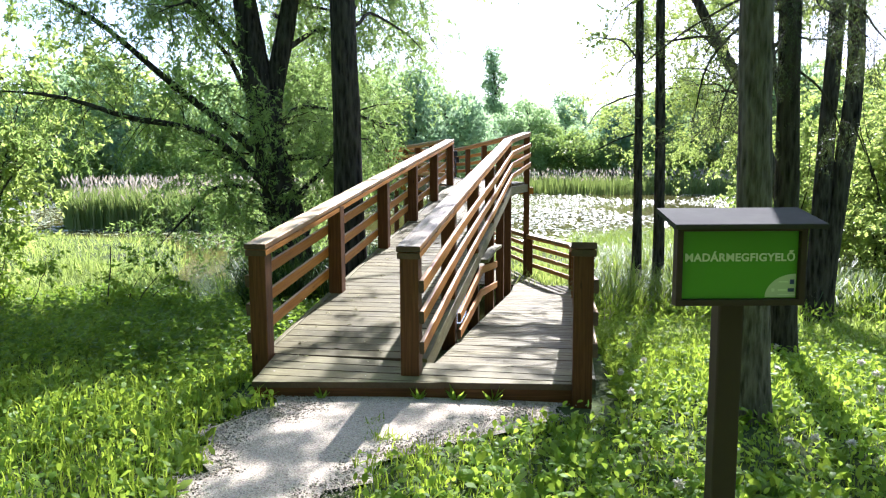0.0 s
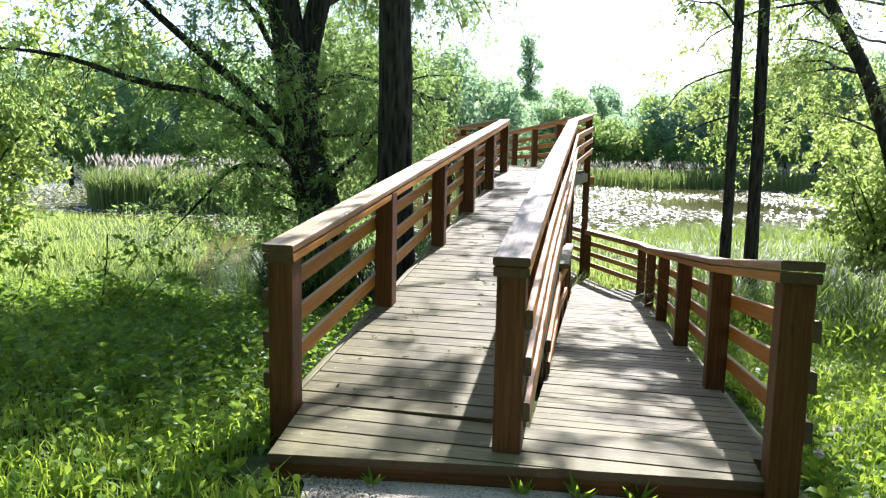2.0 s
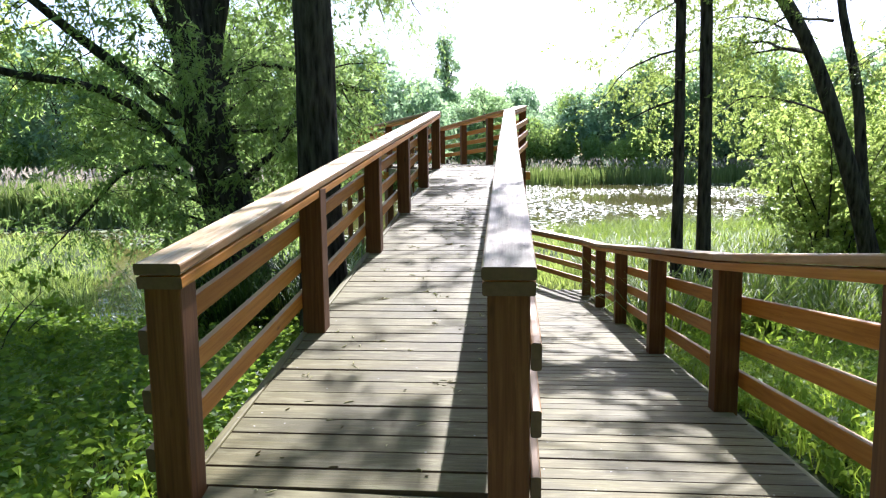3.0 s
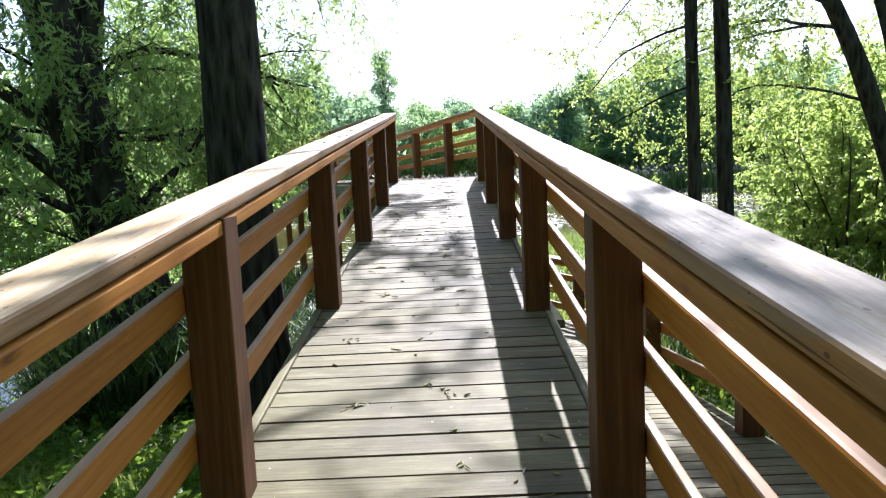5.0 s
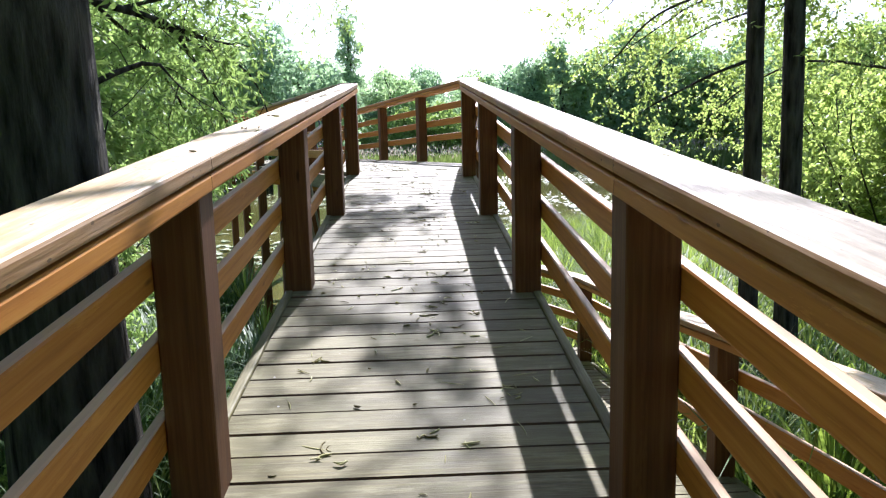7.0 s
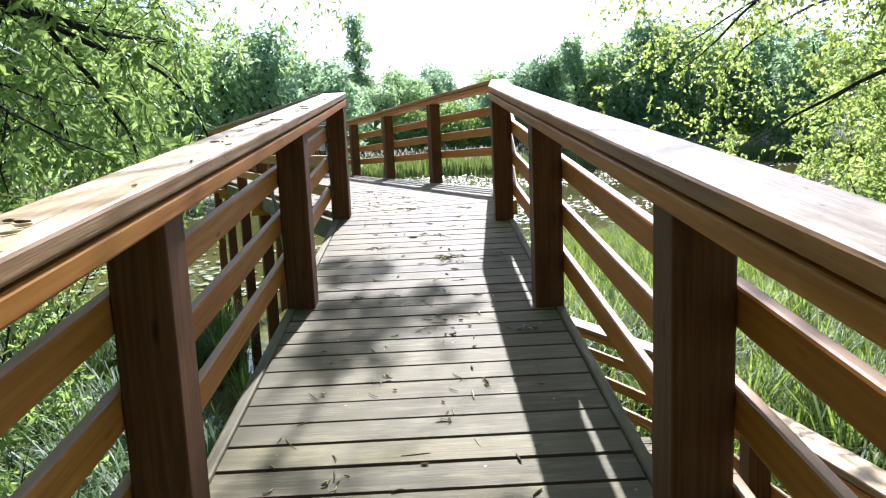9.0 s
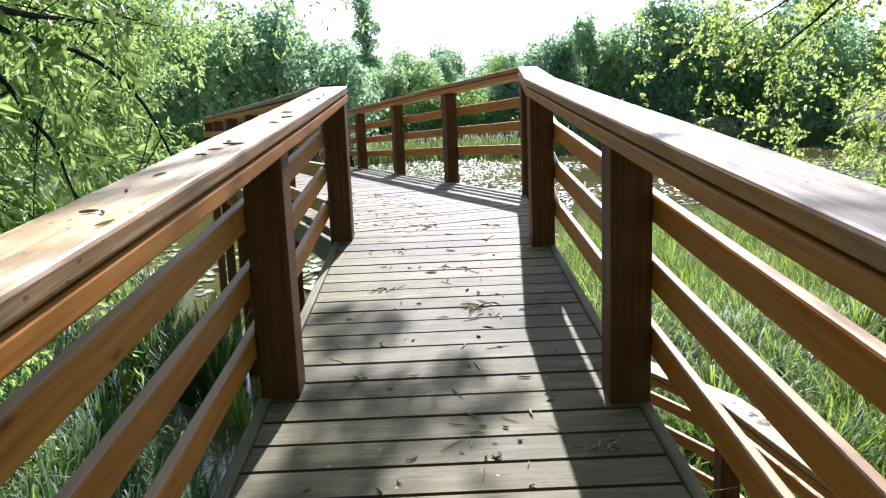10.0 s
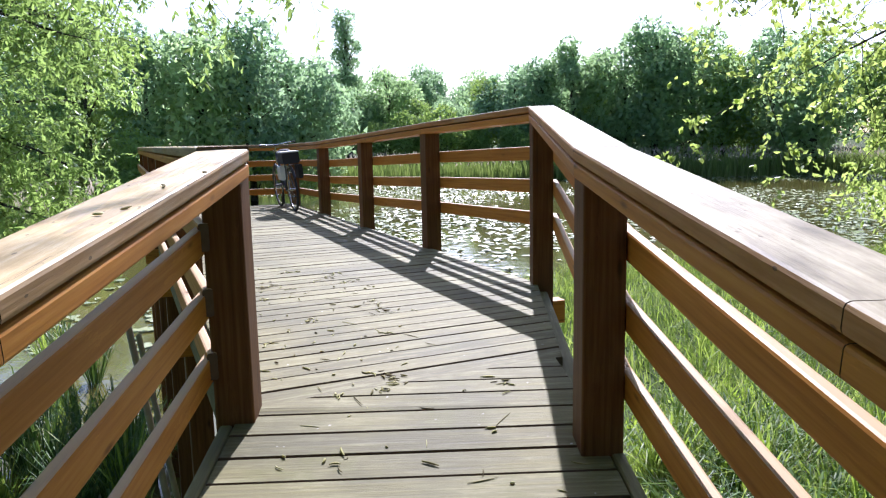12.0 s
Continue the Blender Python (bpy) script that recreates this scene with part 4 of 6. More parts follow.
    tree("old willow with dark furrowed trunk and drooping green leaves", "tree", [(t, 0.36, 0.10), (t2, 0.2, 0.06)], limbs, BARK, LEAF_W, 11,
         twigs=10, twig_len=1.0, sprays=6, per_spray=16, leaf=(0.084, 0.025), droop=0.10, keep=lambda P: clear_of_walk(P) & dapple_keep(P))
    # the straight dark trunk close to the left railing
    t = [(-3.03, 10.05, g(-3.0, 10.0) - 0.1), (-3.05, 10.05, 1.0), (-3.07, 10.05, 2.8), (-3.12, 10.06, 5.0), (-3.2, 10.1, 9.0), (-3.3, 10.1, 12.5)]
    up = [(-3.12, 10.06, z) for z in (4.6, 5.4, 6.4, 7.5, 8.6, 9.8, 11.0)]
    limbs = fan(rng, up, 16, 3.4, (0.0, 0.7), r=(0.06, 0.012))
    limbs += [([(-3.1, 10.1, 3.6), (-2.9, 10.9, 3.9), (-2.7, 12.0, 4.0), (-2.5, 13.2, 3.7)], 0.03, 0.006),
                            ([(-3.1, 10.2, 5.2), (-3.4, 11.8, 5.4), (-3.8, 13.4, 5.0), (-4.2, 15.0, 4.2)], 0.04, 0.008),
              ([(-3.1, 10.2, 4.1), (-3.4, 11.4, 4.2), (-3.8, 12.7, 3.9), (-4.2, 14.0, 3.3)], 0.04, 0.008)]
    # boughs above the view, added to block skylight and dapple the deck
    limbs += fan(rng, [(-3.15, 10.05, z) for z in (6.2, 6.8, 7.4, 8.2)], 11, 5.4, (0.0, 0.2), az=(196, 262), r=(0.06, 0.012), droop=0.01)
    limbs += [([(-3.15, 10.1, 6.5), (-2.7, 11.2, 6.8), (-2.2, 12.2, 6.8), (-1.6, 13.0, 6.6)], 0.05, 0.01),
              ([(-3.15, 10.1, 7.2), (-2.9, 11.6, 7.6), (-2.6, 12.8, 7.6), (-2.3, 13.8, 7.3)], 0.05, 0.01),
              ([(-3.15, 10.1, 6.0), (-3.1, 11.0, 6.2), (-2.9, 12.0, 6.2), (-2.8, 12.8, 6.0)], 0.05, 0.01)]
    limbs += [([(-3.15, 10.1, 6.3), (-2.6 + 0.2 * x, 10.1 + 0.4 * (y - 10.1), 6.9), (-1.2 + 0.6 * x, 10.1 + 0.75 * (y - 10.1), z + 0.2), (x, y, z)], 0.045, 0.01)
              for x, y, z in ((-1.5, 10.7, 6.6), (-0.6, 11.0, 6.6), (-1.1, 11.7, 6.5), (-0.2, 11.9, 6.7), (-1.2, 12.6, 6.5), (-0.4, 13.0, 6.6), (-0.9, 13.7, 6.5), (-0.1, 14.2, 6.6), (-0.25, 11.3, 6.6), (-0.2, 12.3, 6.5), (-0.35, 12.7, 6.4), (0.4, 13.4, 6.6), (-1.3, 14.6, 6.6), (0.6, 14.8, 6.7))]
    tree("tall tree with straight dark trunk beside the ramp railing", "tree", [(t, 0.225, 0.08)], limbs, BARK, LEAF_W, 12,
         twigs=6, twig_len=1.0, sprays=5, per_spray=15, leaf=(0.085, 0.03), droop=0.08, keep=lambda P: clear_of_walk(P) & dapple_keep(P), sides=20)
    # two slim trunks by the lower ramp
    for x, y, lean, r, s in ((1.365, 13.88, -0.012, 0.088, 13), (1.775, 13.95, -0.02, 0.105, 14)):
        t = [(x, y, g(x, y) - 0.1), (x + lean * 2, y, 2.0), (x + lean * 6, y, 5.0), (x + lean * 12, y + 0.1, 11.0)]
        up = [(x + lean * z, y, z) for z in (5.6, 6.4, 7.2, 8.0, 9.2)]
        limbs = fan(rng, up, 9, 2.4, (0.0, 0.6), r=(0.035, 0.008))
        # long unseen boughs, placed to dapple the ramp
        if s == 14:
            limbs += [([(x + lean * 6, y, z), (x - 0.6, y + dy * 0.5, z + 0.7), (x - 1.5, y + dy * 0.85, z + 0.9), (x - 2.9, y + dy, z + 0.7)], 0.035, 0.008)
                      for z, dy in ((6.5, 3.2), (6.3, 4.4), (6.6, 5.2), (7.0, 6.0), (7.4, 6.8), (6.2, 7.4))]
        if s == 13:
            # two more above the view, added for dapples near the start
            limbs += [([(x - 0.1, y, 6.2), (x - 0.8, y - 0.5, 6.8), (x - 1.6, y - 0.8, 6.9), (x - 2.6, y - 0.9, 6.7)], 0.03, 0.006),
                      ([(x - 0.1, y, 6.6), (x - 0.9, y + 0.8, 7.1), (x - 1.7, y + 1.4, 7.1), (x - 2.5, y + 2.0, 6.8)], 0.03, 0.006)]
            limbs += [([(x, y, 2.3), (x - 0.35, y - 0.1, 2.15), (x - 0.8, y, 2.0), (x - 1.2, y, 1.75)], 0.018, 0.004),
                      ([(x, y, 3.5), (x - 0.3, y, 3.95), (x - 0.8, y - 0.2, 4.0), (x - 1.4, y - 0.2, 3.8)], 0.022, 0.005),
                      ([(x, y, 3.0), (x - 0.5, y + 0.5, 2.9), (x - 0.9, y + 1.0, 2.6), (x - 1.2, y + 1.5, 2.2)], 0.018, 0.004)]
        tree("slim tree with dark upright trunk and thin yellow-green foliage", "tree", [(t, r, r * 0.5)], limbs, BARK, LEAF_B, s,
             twigs=3.2, twig_len=0.7, sprays=4, per_spray=11, leaf=(0.085, 0.05), droop=0.06, group="slim trees by the lower ramp", keep=lambda P: clear_of_walk(P) & dapple_keep(P))
    # spruces behind the sign
    for x, y, r, s in ((1.235, 5.10, 0.108, 15), (2.13, 7.5, 0.11, 16)):
        t = [(x, y, g(x, y) - 0.1), (x - 0.03, y, 1.5), (x - 0.08, y, 3.0), (x - 0.15, y, 11.0)]
        if s == 15:
            limbs = fan(rng, [(x - 0.1, y, z) for z in (6.2, 7.2, 8.4, 9.6)], 9, 1.8, (-0.25, 0.1), r=(0.025, 0.006), droop=0.06)
        else:
            limbs = fan(rng, [(x - 0.05, y, z) for z in (2.7, 2.9, 3.1, 3.3, 3.5)], 14, 1.3, (-0.5, 0.0), az=(120, 330), r=(0.018, 0.004), droop=0.10)
            limbs += fan(rng, [(x - 0.1, y, z) for z in (6.4, 7.4, 8.6, 9.6)], 9, 1.8, (-0.25, 0.1), r=(0.025, 0.006), droop=0.06)
            limbs += [([(x, y, 3.2), (x - 0.45, y - 0.1, 3.1), (x - 0.8, y - 0.1, 2.75), (x - 0.95, y - 0.1, 2.0)], 0.02, 0.005),
                      ([(x, y, 2.95), (x - 0.35, y - 0.1, 2.7), (x - 0.5, y - 0.1, 2.2), (x - 0.55, y - 0.1, 1.6)], 0.018, 0.004),
                      ([(x, y, 3.3), (x + 0.4, y, 3.2), (x + 0.8, y, 2.9), (x + 1.0, y, 2.6)], 0.018, 0.004),
                      ([(x, y, 2.6), (x + 0.25, y, 2.4), (x + 0.4, y, 2.1), (x + 0.45, y, 1.8)], 0.014, 0.004),
                      ([(x, y, 3.6), (x - 0.6, y + 0.2, 3.3), (x - 1.2, y + 0.3, 2.8), (x - 1.6, y + 0.3, 2.5)], 0.018, 0.004)]
        tree("spruce with scaly grey trunk and sparse hanging twigs", "tree", [(t, r, r * 0.75)], limbs, BARK_GREY if s == 15 else BARK, NEEDLE, s,
             twigs=10, twig_len=0.5, sprays=5, per_spray=26, leaf=(0.03, 0.006), droop=0.16, spray_len=0.25, group="spruces behind the sign", sides=20, keep=clear_of_walk)
    # twin trunk
    z0 = g(3.5, 10.7)
    t = [(3.42, 10.7, z0 - 0.1), (3.47, 10.7, 0.7), (3.5, 10.7, 2.2), (3.56, 10.7, 3.8), (3.6, 10.7, 9.0)]
    t2 = [(3.52, 10.72, z0 - 0.1), (3.6, 10.72, 0.3), (3.72, 10.72, 1.45), (3.85, 10.72, 2.9), (3.79, 10.72, 3.7), (3.9, 10.8, 9.0)]
    limbs = fan(rng, [(3.58, 10.7, z) for z in (6.6, 7.2, 8.0, 8.8)], 10, 2.4, (0.0, 0.7), r=(0.04, 0.01))
    tree("twin-stemmed dark tree standing in the grass", "tree", [(t, 0.125, 0.07), (t2, 0.135, 0.07)], limbs, BARK, LEAF_B, 17,
         twigs=2.6, twig_len=0.9, sprays=5, per_spray=12, leaf=(0.09, 0.05), droop=0.06, keep=lambda P: clear_of_walk(P) & dapple_keep(P))
    # leaning tree
    z0 = g(4.7, 14.1)
    t = [(4.5, 14.1, z0 - 0.1), (4.05, 14.1, 0.6), (3.57, 14.1, 2.1), (3.24, 14.1, 3.0), (2.7, 14.1, 3.85), (1.9, 14.2, 5.6), (1.3, 14.4, 7.6)]
    t2 = [(4.1, 14.12, 0.7), (3.97, 14.2, 2.4), (3.7, 14.3, 3.6), (3.5, 14.5, 6.5)]
    limbs = fan(rng, [(2.9, 14.1, 3.6), (2.2, 14.15, 5.0), (1.6, 14.3, 6.6), (3.6, 14.4, 4.6), (3.5, 14.5, 6.0)], 12, 2.2, (-0.1, 0.6), r=(0.035, 0.008))
    limbs += [([(3.2, 14.1, 3.05), (2.9, 14.0, 3.25), (2.3, 14.0, 3.45), (1.75, 14.0, 3.35)], 0.02, 0.005),
              ([(2.6, 14.1, 4.0), (1.9, 15.4, 4.2), (1.2, 16.8, 3.8), (0.6, 18.0, 3.0)], 0.025, 0.005),
              ([(3.3, 14.1, 2.9), (2.7, 15.6, 3.4), (1.8, 17.2, 3.2), (0.9, 18.5, 2.5)], 0.025, 0.005),
              ([(3.3, 14.1, 2.9), (3.0, 15.6, 3.3), (2.4, 17.2, 3.0), (1.8, 18.6, 2.1)], 0.025, 0.005),
              ([(3.6, 14.1, 2.0), (3.2, 15.8, 2.5), (2.8, 17.2, 2.3), (2.5, 18.4, 1.6)], 0.022, 0.005),
              ([(2.9, 14.1, 3.6), (2.4, 15.6, 4.4), (1.9, 17.0, 4.6), (1.5, 18.2, 4.1)], 0.025, 0.005),
              ([(3.5, 14.4, 4.0), (3.2, 15.8, 4.4), (2.8, 17.2, 4.2), (2.4, 18.6, 3.4)], 0.025, 0.005),
              ([(3.6, 14.3, 3.4), (3.6, 16.0, 3.9), (3.5, 17.4, 3.6), (3.2, 18.6, 2.6)], 0.025, 0.005),
              ([(3.5, 14.4, 5.0), (3.2, 15.6, 5.4), (3.0, 16.6, 5.2), (2.8, 17.6, 4.5)], 0.025, 0.005),
              ([(2.2, 14.2, 4.9), (1.6, 15.6, 5.2), (1.0, 16.8, 4.9), (0.5, 17.8, 4.2)], 0.025, 0.005)]
    # unseen high boughs, added to shade the planks
    limbs += fan(rng, [(1.9, 14.2, 5.8), (1.5, 14.35, 6.8), (1.3, 14.4, 7.5)], 6, 6.2, (0.05, 0.25), az=(84, 112), r=(0.045, 0.008), droop=0.015)
    tree("leaning tree with dark trunk and bright yellow-green leaves", "tree", [(t, 0.15, 0.05), (t2, 0.09, 0.03)], limbs, BARK, LEAF_B, 18,
         twigs=8.5, twig_len=0.9, sprays=7, per_spray=22, leaf=(0.058, 0.034), droop=0.06, keep=lambda P: clear_of_walk(P) & dapple_keep(P))


def bush(label, x, y, h, w, mat, seed, n=14, leaf=(0.08, 0.04), per=14, group="", twigs=4.6, category="shrub", stem=0.02, sprays=5):
    rng = np.random.default_rng(seed)
    z0 = max(float(ground_z(x, y)), WATER_Z)
    stems = []
    for _ in range(n):
        a, k = rng.uniform(0, 2 * np.pi), rng.uniform(0.15, 1.0)
        stems.append((wander(rng, (x + math.cos(a) * 0.15, y + math.sin(a) * 0.15, z0 - 0.1), (math.cos(a) * k * w / h * 1.3, math.sin(a) * k * w / h * 1.3, 1), h * rng.uniform(0.7, 1.05), 0.015, 9, 0.08), stem, 0.006))
    first = stems[0]
    return tree(label, category, [(first[0], stem * 1.6, 0.008)], stems[1:], BARK, mat, seed + 500, twigs=twigs, twig_len=0.28 * w + 0.25, sprays=sprays, per_spray=per,
                leaf=leaf, droop=0.05, spray_len=0.4, group=group, sides=8, bare=0.12, keep=clear_of_walk)


near_trees()
for i, (x, y, h, w, mat, lf) in enumerate([
        (-10.4, 10.6, 6.4, 2.9, LEAF_B, (0.12, 0.066)),
        (-6.6, 16.6, 3.9, 2.0, LEAF_W, (0.09, 0.036)), (-5.2, 13.4, 2.4, 1.4, LEAF_W, (0.085, 0.03)),
        (4.8, 16.8, 4.2, 1.8, LEAF_B, (0.10, 0.055)), (5.4, 18.6, 4.4, 2.0, LEAF_B, (0.11, 0.06)), (6.4, 15.0, 4.6, 2.0, LEAF_B, (0.10, 0.055)), (7.0, 20.0, 4.8, 2.2, LEAF_B, (0.11, 0.055)),
        (8.6, 18.0, 5.2, 2.4, LEAF_B, (0.12, 0.06)), (7.6, 12.8, 3.4, 1.7, LEAF_B, (0.10, 0.055)), (8.4, 13.4, 4.4, 2.1, LEAF_B, (0.11, 0.06)), (10.0, 22.5, 5.4, 2.6, LEAF_B, (0.12, 0.06)),
        (9.0, 26.0, 4.0, 2.0, LEAF_B, (0.12, 0.055))]):
    bush("leafy waterside shrub with sunlit green foliage", x, y, h, w, mat, 40 + i, leaf=lf, group="waterside shrubs")


def overhang():
    """A tree over the water whose leafy boughs hang above the reeds."""
    rng = np.random.default_rng(31)
    t = [(-10.0, 23.6, -1.6), (-9.9, 23.5, 0.5), (-9.6, 23.4, 2.4), (-9.3, 23.3, 5.2)]
    limbs = fan(rng, [(-9.5, 23.4, z) for z in (2.4, 3.0, 3.6, 4.4, 5.0)], 19, 4.4, (0.0, 0.45), az=(-75, 40), r=(0.05, 0.008), droop=0.06)
    limbs += fan(rng, [(-9.45, 23.4, z) for z in (2.6, 3.4, 4.2, 5.0)], 8, 2.8, (0.0, 0.6), r=(0.04, 0.008), droop=0.07)
    tree("waterside tree with sunlit hanging green boughs", "tree", [(t, 0.14, 0.06)], limbs, BARK, LEAF_W, 32, twigs=7.5, twig_len=0.9, sprays=5, per_spray=14, leaf=(0.11, 0.04), droop=0.09)


overhang()
for i, (x, y, h, w) in enumerate([(-7.6, 9.0, 1.3, 0.7), (-5.9, 8.6, 1.1, 0.6), (-8.8, 7.6, 1.0, 0.6)]):
    bush("low sapling in the shaded grass", x, y, h, w, WEED, 80 + i, n=4, leaf=(0.075, 0.042), per=16, group="saplings in the grass", twigs=6.0, stem=0.005, sprays=5)


def far_variant(seed, h, w, mat, label, leaf, lobes, n_leaf, narrow=False):
    """A distant broadleaf tree: trunk, limbs and a crown of leafy lobes with gaps between them."""
    rng = np.random.default_rng(seed)
    ob = thing("tree", (0, 0, 0), label, "tree", "trees round the pond")
    line = np.array([(rng.normal(0, 0.02) * z, rng.normal(0, 0.02) * z, z) for z in np.linspace(-0.3, h * 0.85, 9)])
    part("trunk", soup("trunk", *tube_soup(line, np.linspace(h * 0.02 + 0.05, 0.04, 9), 7)), BARK, ob, smooth=True)
    P, D, limbs = [], [], []
    for i in range(lobes):
        k = (i + rng.uniform(0, 1)) / lobes  # 0 at the crown's foot, 1 at its top
        prof = 1.0 - 0.55 * k ** 2 if narrow else math.sin(math.pi * (0.10 + 0.80 * k)) ** 0.55
        r = (w * rng.uniform(0.12, 0.24)) * (0.8 + 0.4 * prof) * (0.72 if narrow else 1.0)
        a, q = rng.uniform(0, 2 * np.pi), rng.uniform(0.25, 1.0) ** 0.5
        reach = max(0.0, w * 0.5 * prof - r * 0.75) * q
        c = np.array([math.cos(a) * reach, math.sin(a) * reach, h * 0.08 + r * 0.6 + (h * 0.92 - r * 1.6) * k])
        limbs.append(tube_soup(np.array([(0, 0, max(0.3, c[2] - h * 0.15)), c * np.array([0.5, 0.5, 1]) - (0, 0, h * 0.04), c]), [0.09, 0.05, 0.02], 4))
        n = int(n_leaf / lobes * (r / (w * 0.18)) ** 2)
        d = unit(rng.normal(size=(n, 3)) + np.array([0, 0, 0.25]))
        bump = 1 + 0.16 * np.sin(d[:, 0] * 5 + i) * np.sin(d[:, 1] * 6 + 2 * i) + 0.10 * np.sin(d[:, 2] * 11 + i)
        P.append(c + d * (r * bump * rng.uniform(0.62, 1.08, n) ** 0.6)[:, None] * np.array([1, 1, 0.85]))
        D.append(d)
    P, D = np.concatenate(P), np.concatenate(D)
    tagged(part("branch_mass", soup("branch_mass", *merge(limbs)), BARK, ob), kind="stuff")
    n = len(P)
    N = unit(D + rng.normal(0, 0.75, (n, 3)))
    A = unit(np.cross(N, rng.normal(size=(n, 3))))
    S = np.cross(N, A)
    size = (leaf * rng.uniform(0.55, 1.35, n))[:, None]
    V = np.stack([P - S * size * 0.36, P + S * size * 0.36, P + A * size], 1).reshape(-1, 3)
    part("crown", soup("crown", V, np.arange(n * 3).reshape(-1, 3)), mat, ob)
    return ob


def far_trees():
    rng = np.random.default_rng(77)
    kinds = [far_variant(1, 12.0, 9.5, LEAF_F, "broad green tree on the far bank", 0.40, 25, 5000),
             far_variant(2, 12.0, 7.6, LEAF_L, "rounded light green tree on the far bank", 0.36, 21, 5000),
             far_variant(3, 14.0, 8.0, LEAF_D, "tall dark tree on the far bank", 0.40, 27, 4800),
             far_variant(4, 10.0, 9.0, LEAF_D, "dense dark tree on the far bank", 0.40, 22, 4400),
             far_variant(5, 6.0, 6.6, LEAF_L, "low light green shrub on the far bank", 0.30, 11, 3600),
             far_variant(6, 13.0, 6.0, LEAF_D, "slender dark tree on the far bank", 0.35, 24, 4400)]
    base = [12.0, 12.0, 14.0, 10.0, 6.0, 13.0]
    used = [False] * 6

    def put(kind, x, y, top):
        """A tree whose crown ends at the height top."""
        z = max(float(ground_z(x, y)), WATER_Z) - 0.1
        k = (top - z) / base[kind]
        m = Matrix.Translation((x, y, z)) @ Matrix.Rotation(rng.uniform(0, 6.28), 4, "Z")
        wide = min(1.35, max(k, 0.72))
        s = (wide * rng.uniform(0.85, 1.12), wide * rng.uniform(0.85, 1.12), k)
        if not used[kind]:
            used[kind] = True
            ob = kinds[kind]
            ob.scale = s
            ob.matrix_basis = m @ Matrix.Diagonal((*s, 1))
        else:
            ob = copy_thing(kinds[kind], m)
            ob.scale = s
        return ob

    # far bank, straight ahead: low in the middle, higher at both sides
    for x, y, top, kind in ((-24, 96, 12.0, 2), (-19.5, 95, 11.0, 0), (-15.5, 97, 11.2, 5), (-12.0, 93, 8.0, 3), (-8.0, 95, 8.6, 3), (-4.2, 96, 11.0, 0), (-1.0, 93, 7.2, 1), (2.8, 92, 6.8, 0), (6.0, 95, 9.6, 1),
                            (9.2, 94, 10.6, 3), (12.6, 92, 11.2, 2)):
        put(kind, x + rng.uniform(-0.5, 0.5), y, top)
    for x, y, top, kind in ((-6.0, 89, 4.4, 4), (-2.2, 90, 5.6, 4), (1.2, 89, 6.2, 4), (4.6, 90, 5.2, 4), (8.4, 89, 4.2, 4), (-10.5, 88, 4.6, 4), (-14.5, 87, 3.8, 4),
                            (-19.0, 87, 4.4, 4), (-23.5, 88, 5.0, 4), (12.5, 86, 4.6, 4)):
        put(kind, x + rng.uniform(-0.5, 0.5), y, top)
    for x in np.arange(-58, 62, 6.0):
        put(int(rng.choice([2, 3, 5, 0])), x + rng.uniform(-2, 2), 117 + rng.uniform(-5, 5), 12.8 + rng.uniform(-2.0, 0.9) + 2.0 * float(smooth(15, 30, abs(x))))
    for x in np.arange(-90, 100, 11.0):
        put(int(rng.choice([2, 3])), x + rng.uniform(-3, 3), 165 + rng.uniform(-8, 8), 17.6 + rng.uniform(-2, 1.2))
    # left bank
    for x, y, top, kind in ((-10.4, 66, 8.4, 3), (-12.6, 62, 9.8, 2), (-15.2, 60, 9.6, 0), (-18.2, 59, 8.8, 5), (-21.5, 58, 9.2, 1), (-25.0, 60, 9.9, 2), (-9.0, 73, 8.4, 5), (-30.0, 63, 9.5, 0), (-36, 66, 11.0, 1), (-41, 64, 11.5, 2),
                            (-46.0, 62, 10.5, 0), (-52, 58, 9.0, 3), (-57, 55, 9.5, 1), (-62, 49, 9.5, 2), (-33, 72, 10.5, 3), (-49, 70, 12.5, 2),
                            ):
        put(kind, x, y, 2.2 + (top - 2.2) * 1.15)
    for x, y, top, kind in ((-13.5, 57, 2.6, 4), (-17.5, 55, 3.4, 4), (-22, 56, 3.0, 4), (-27, 58, 3.6, 4), (-33, 61, 3.8, 4), (-38.5, 62, 3.4, 4), (-44, 60, 4.0, 4), (-50, 55, 3.4, 4), (-55, 51, 3.4, 4), (-10.5, 61, 2.4, 4), (-66, 60, 9.5, 0), (-72, 66, 10.0, 3), (-60, 66, 10.5, 1), (-54, 68, 11.0, 0), (-44, 72, 10.5, 3), (-62, 58, 4.0, 4), (-68, 62, 4.4, 4), (-48, 66, 4.4, 4), (-41, 68, 4.4, 4)):
        put(kind, x, y, top)
    # right bank
    for x, y, top, kind in ((11.4, 84, 10.0, 5), (13.6, 82, 11.9, 5), (16.0, 83, 10.0, 1), (18.4, 81, 12.2, 0), (21.0, 80, 13.6, 2), (24.0, 79, 12.4, 0), (27.5, 80, 10.6, 1), (31.5, 79, 12.2, 2),
                            (14.5, 84, 3.2, 4), (18.0, 83, 4.6, 4), (22.0, 82, 3.6, 4), (26.0, 82, 5.2, 4), (30.5, 81, 4.6, 4), (35, 80, 4.6, 4)):
        put(kind, x * 1.12, 12 + (y - 12) * 1.12, 2.2 + (top - 2.2) * 1.12)
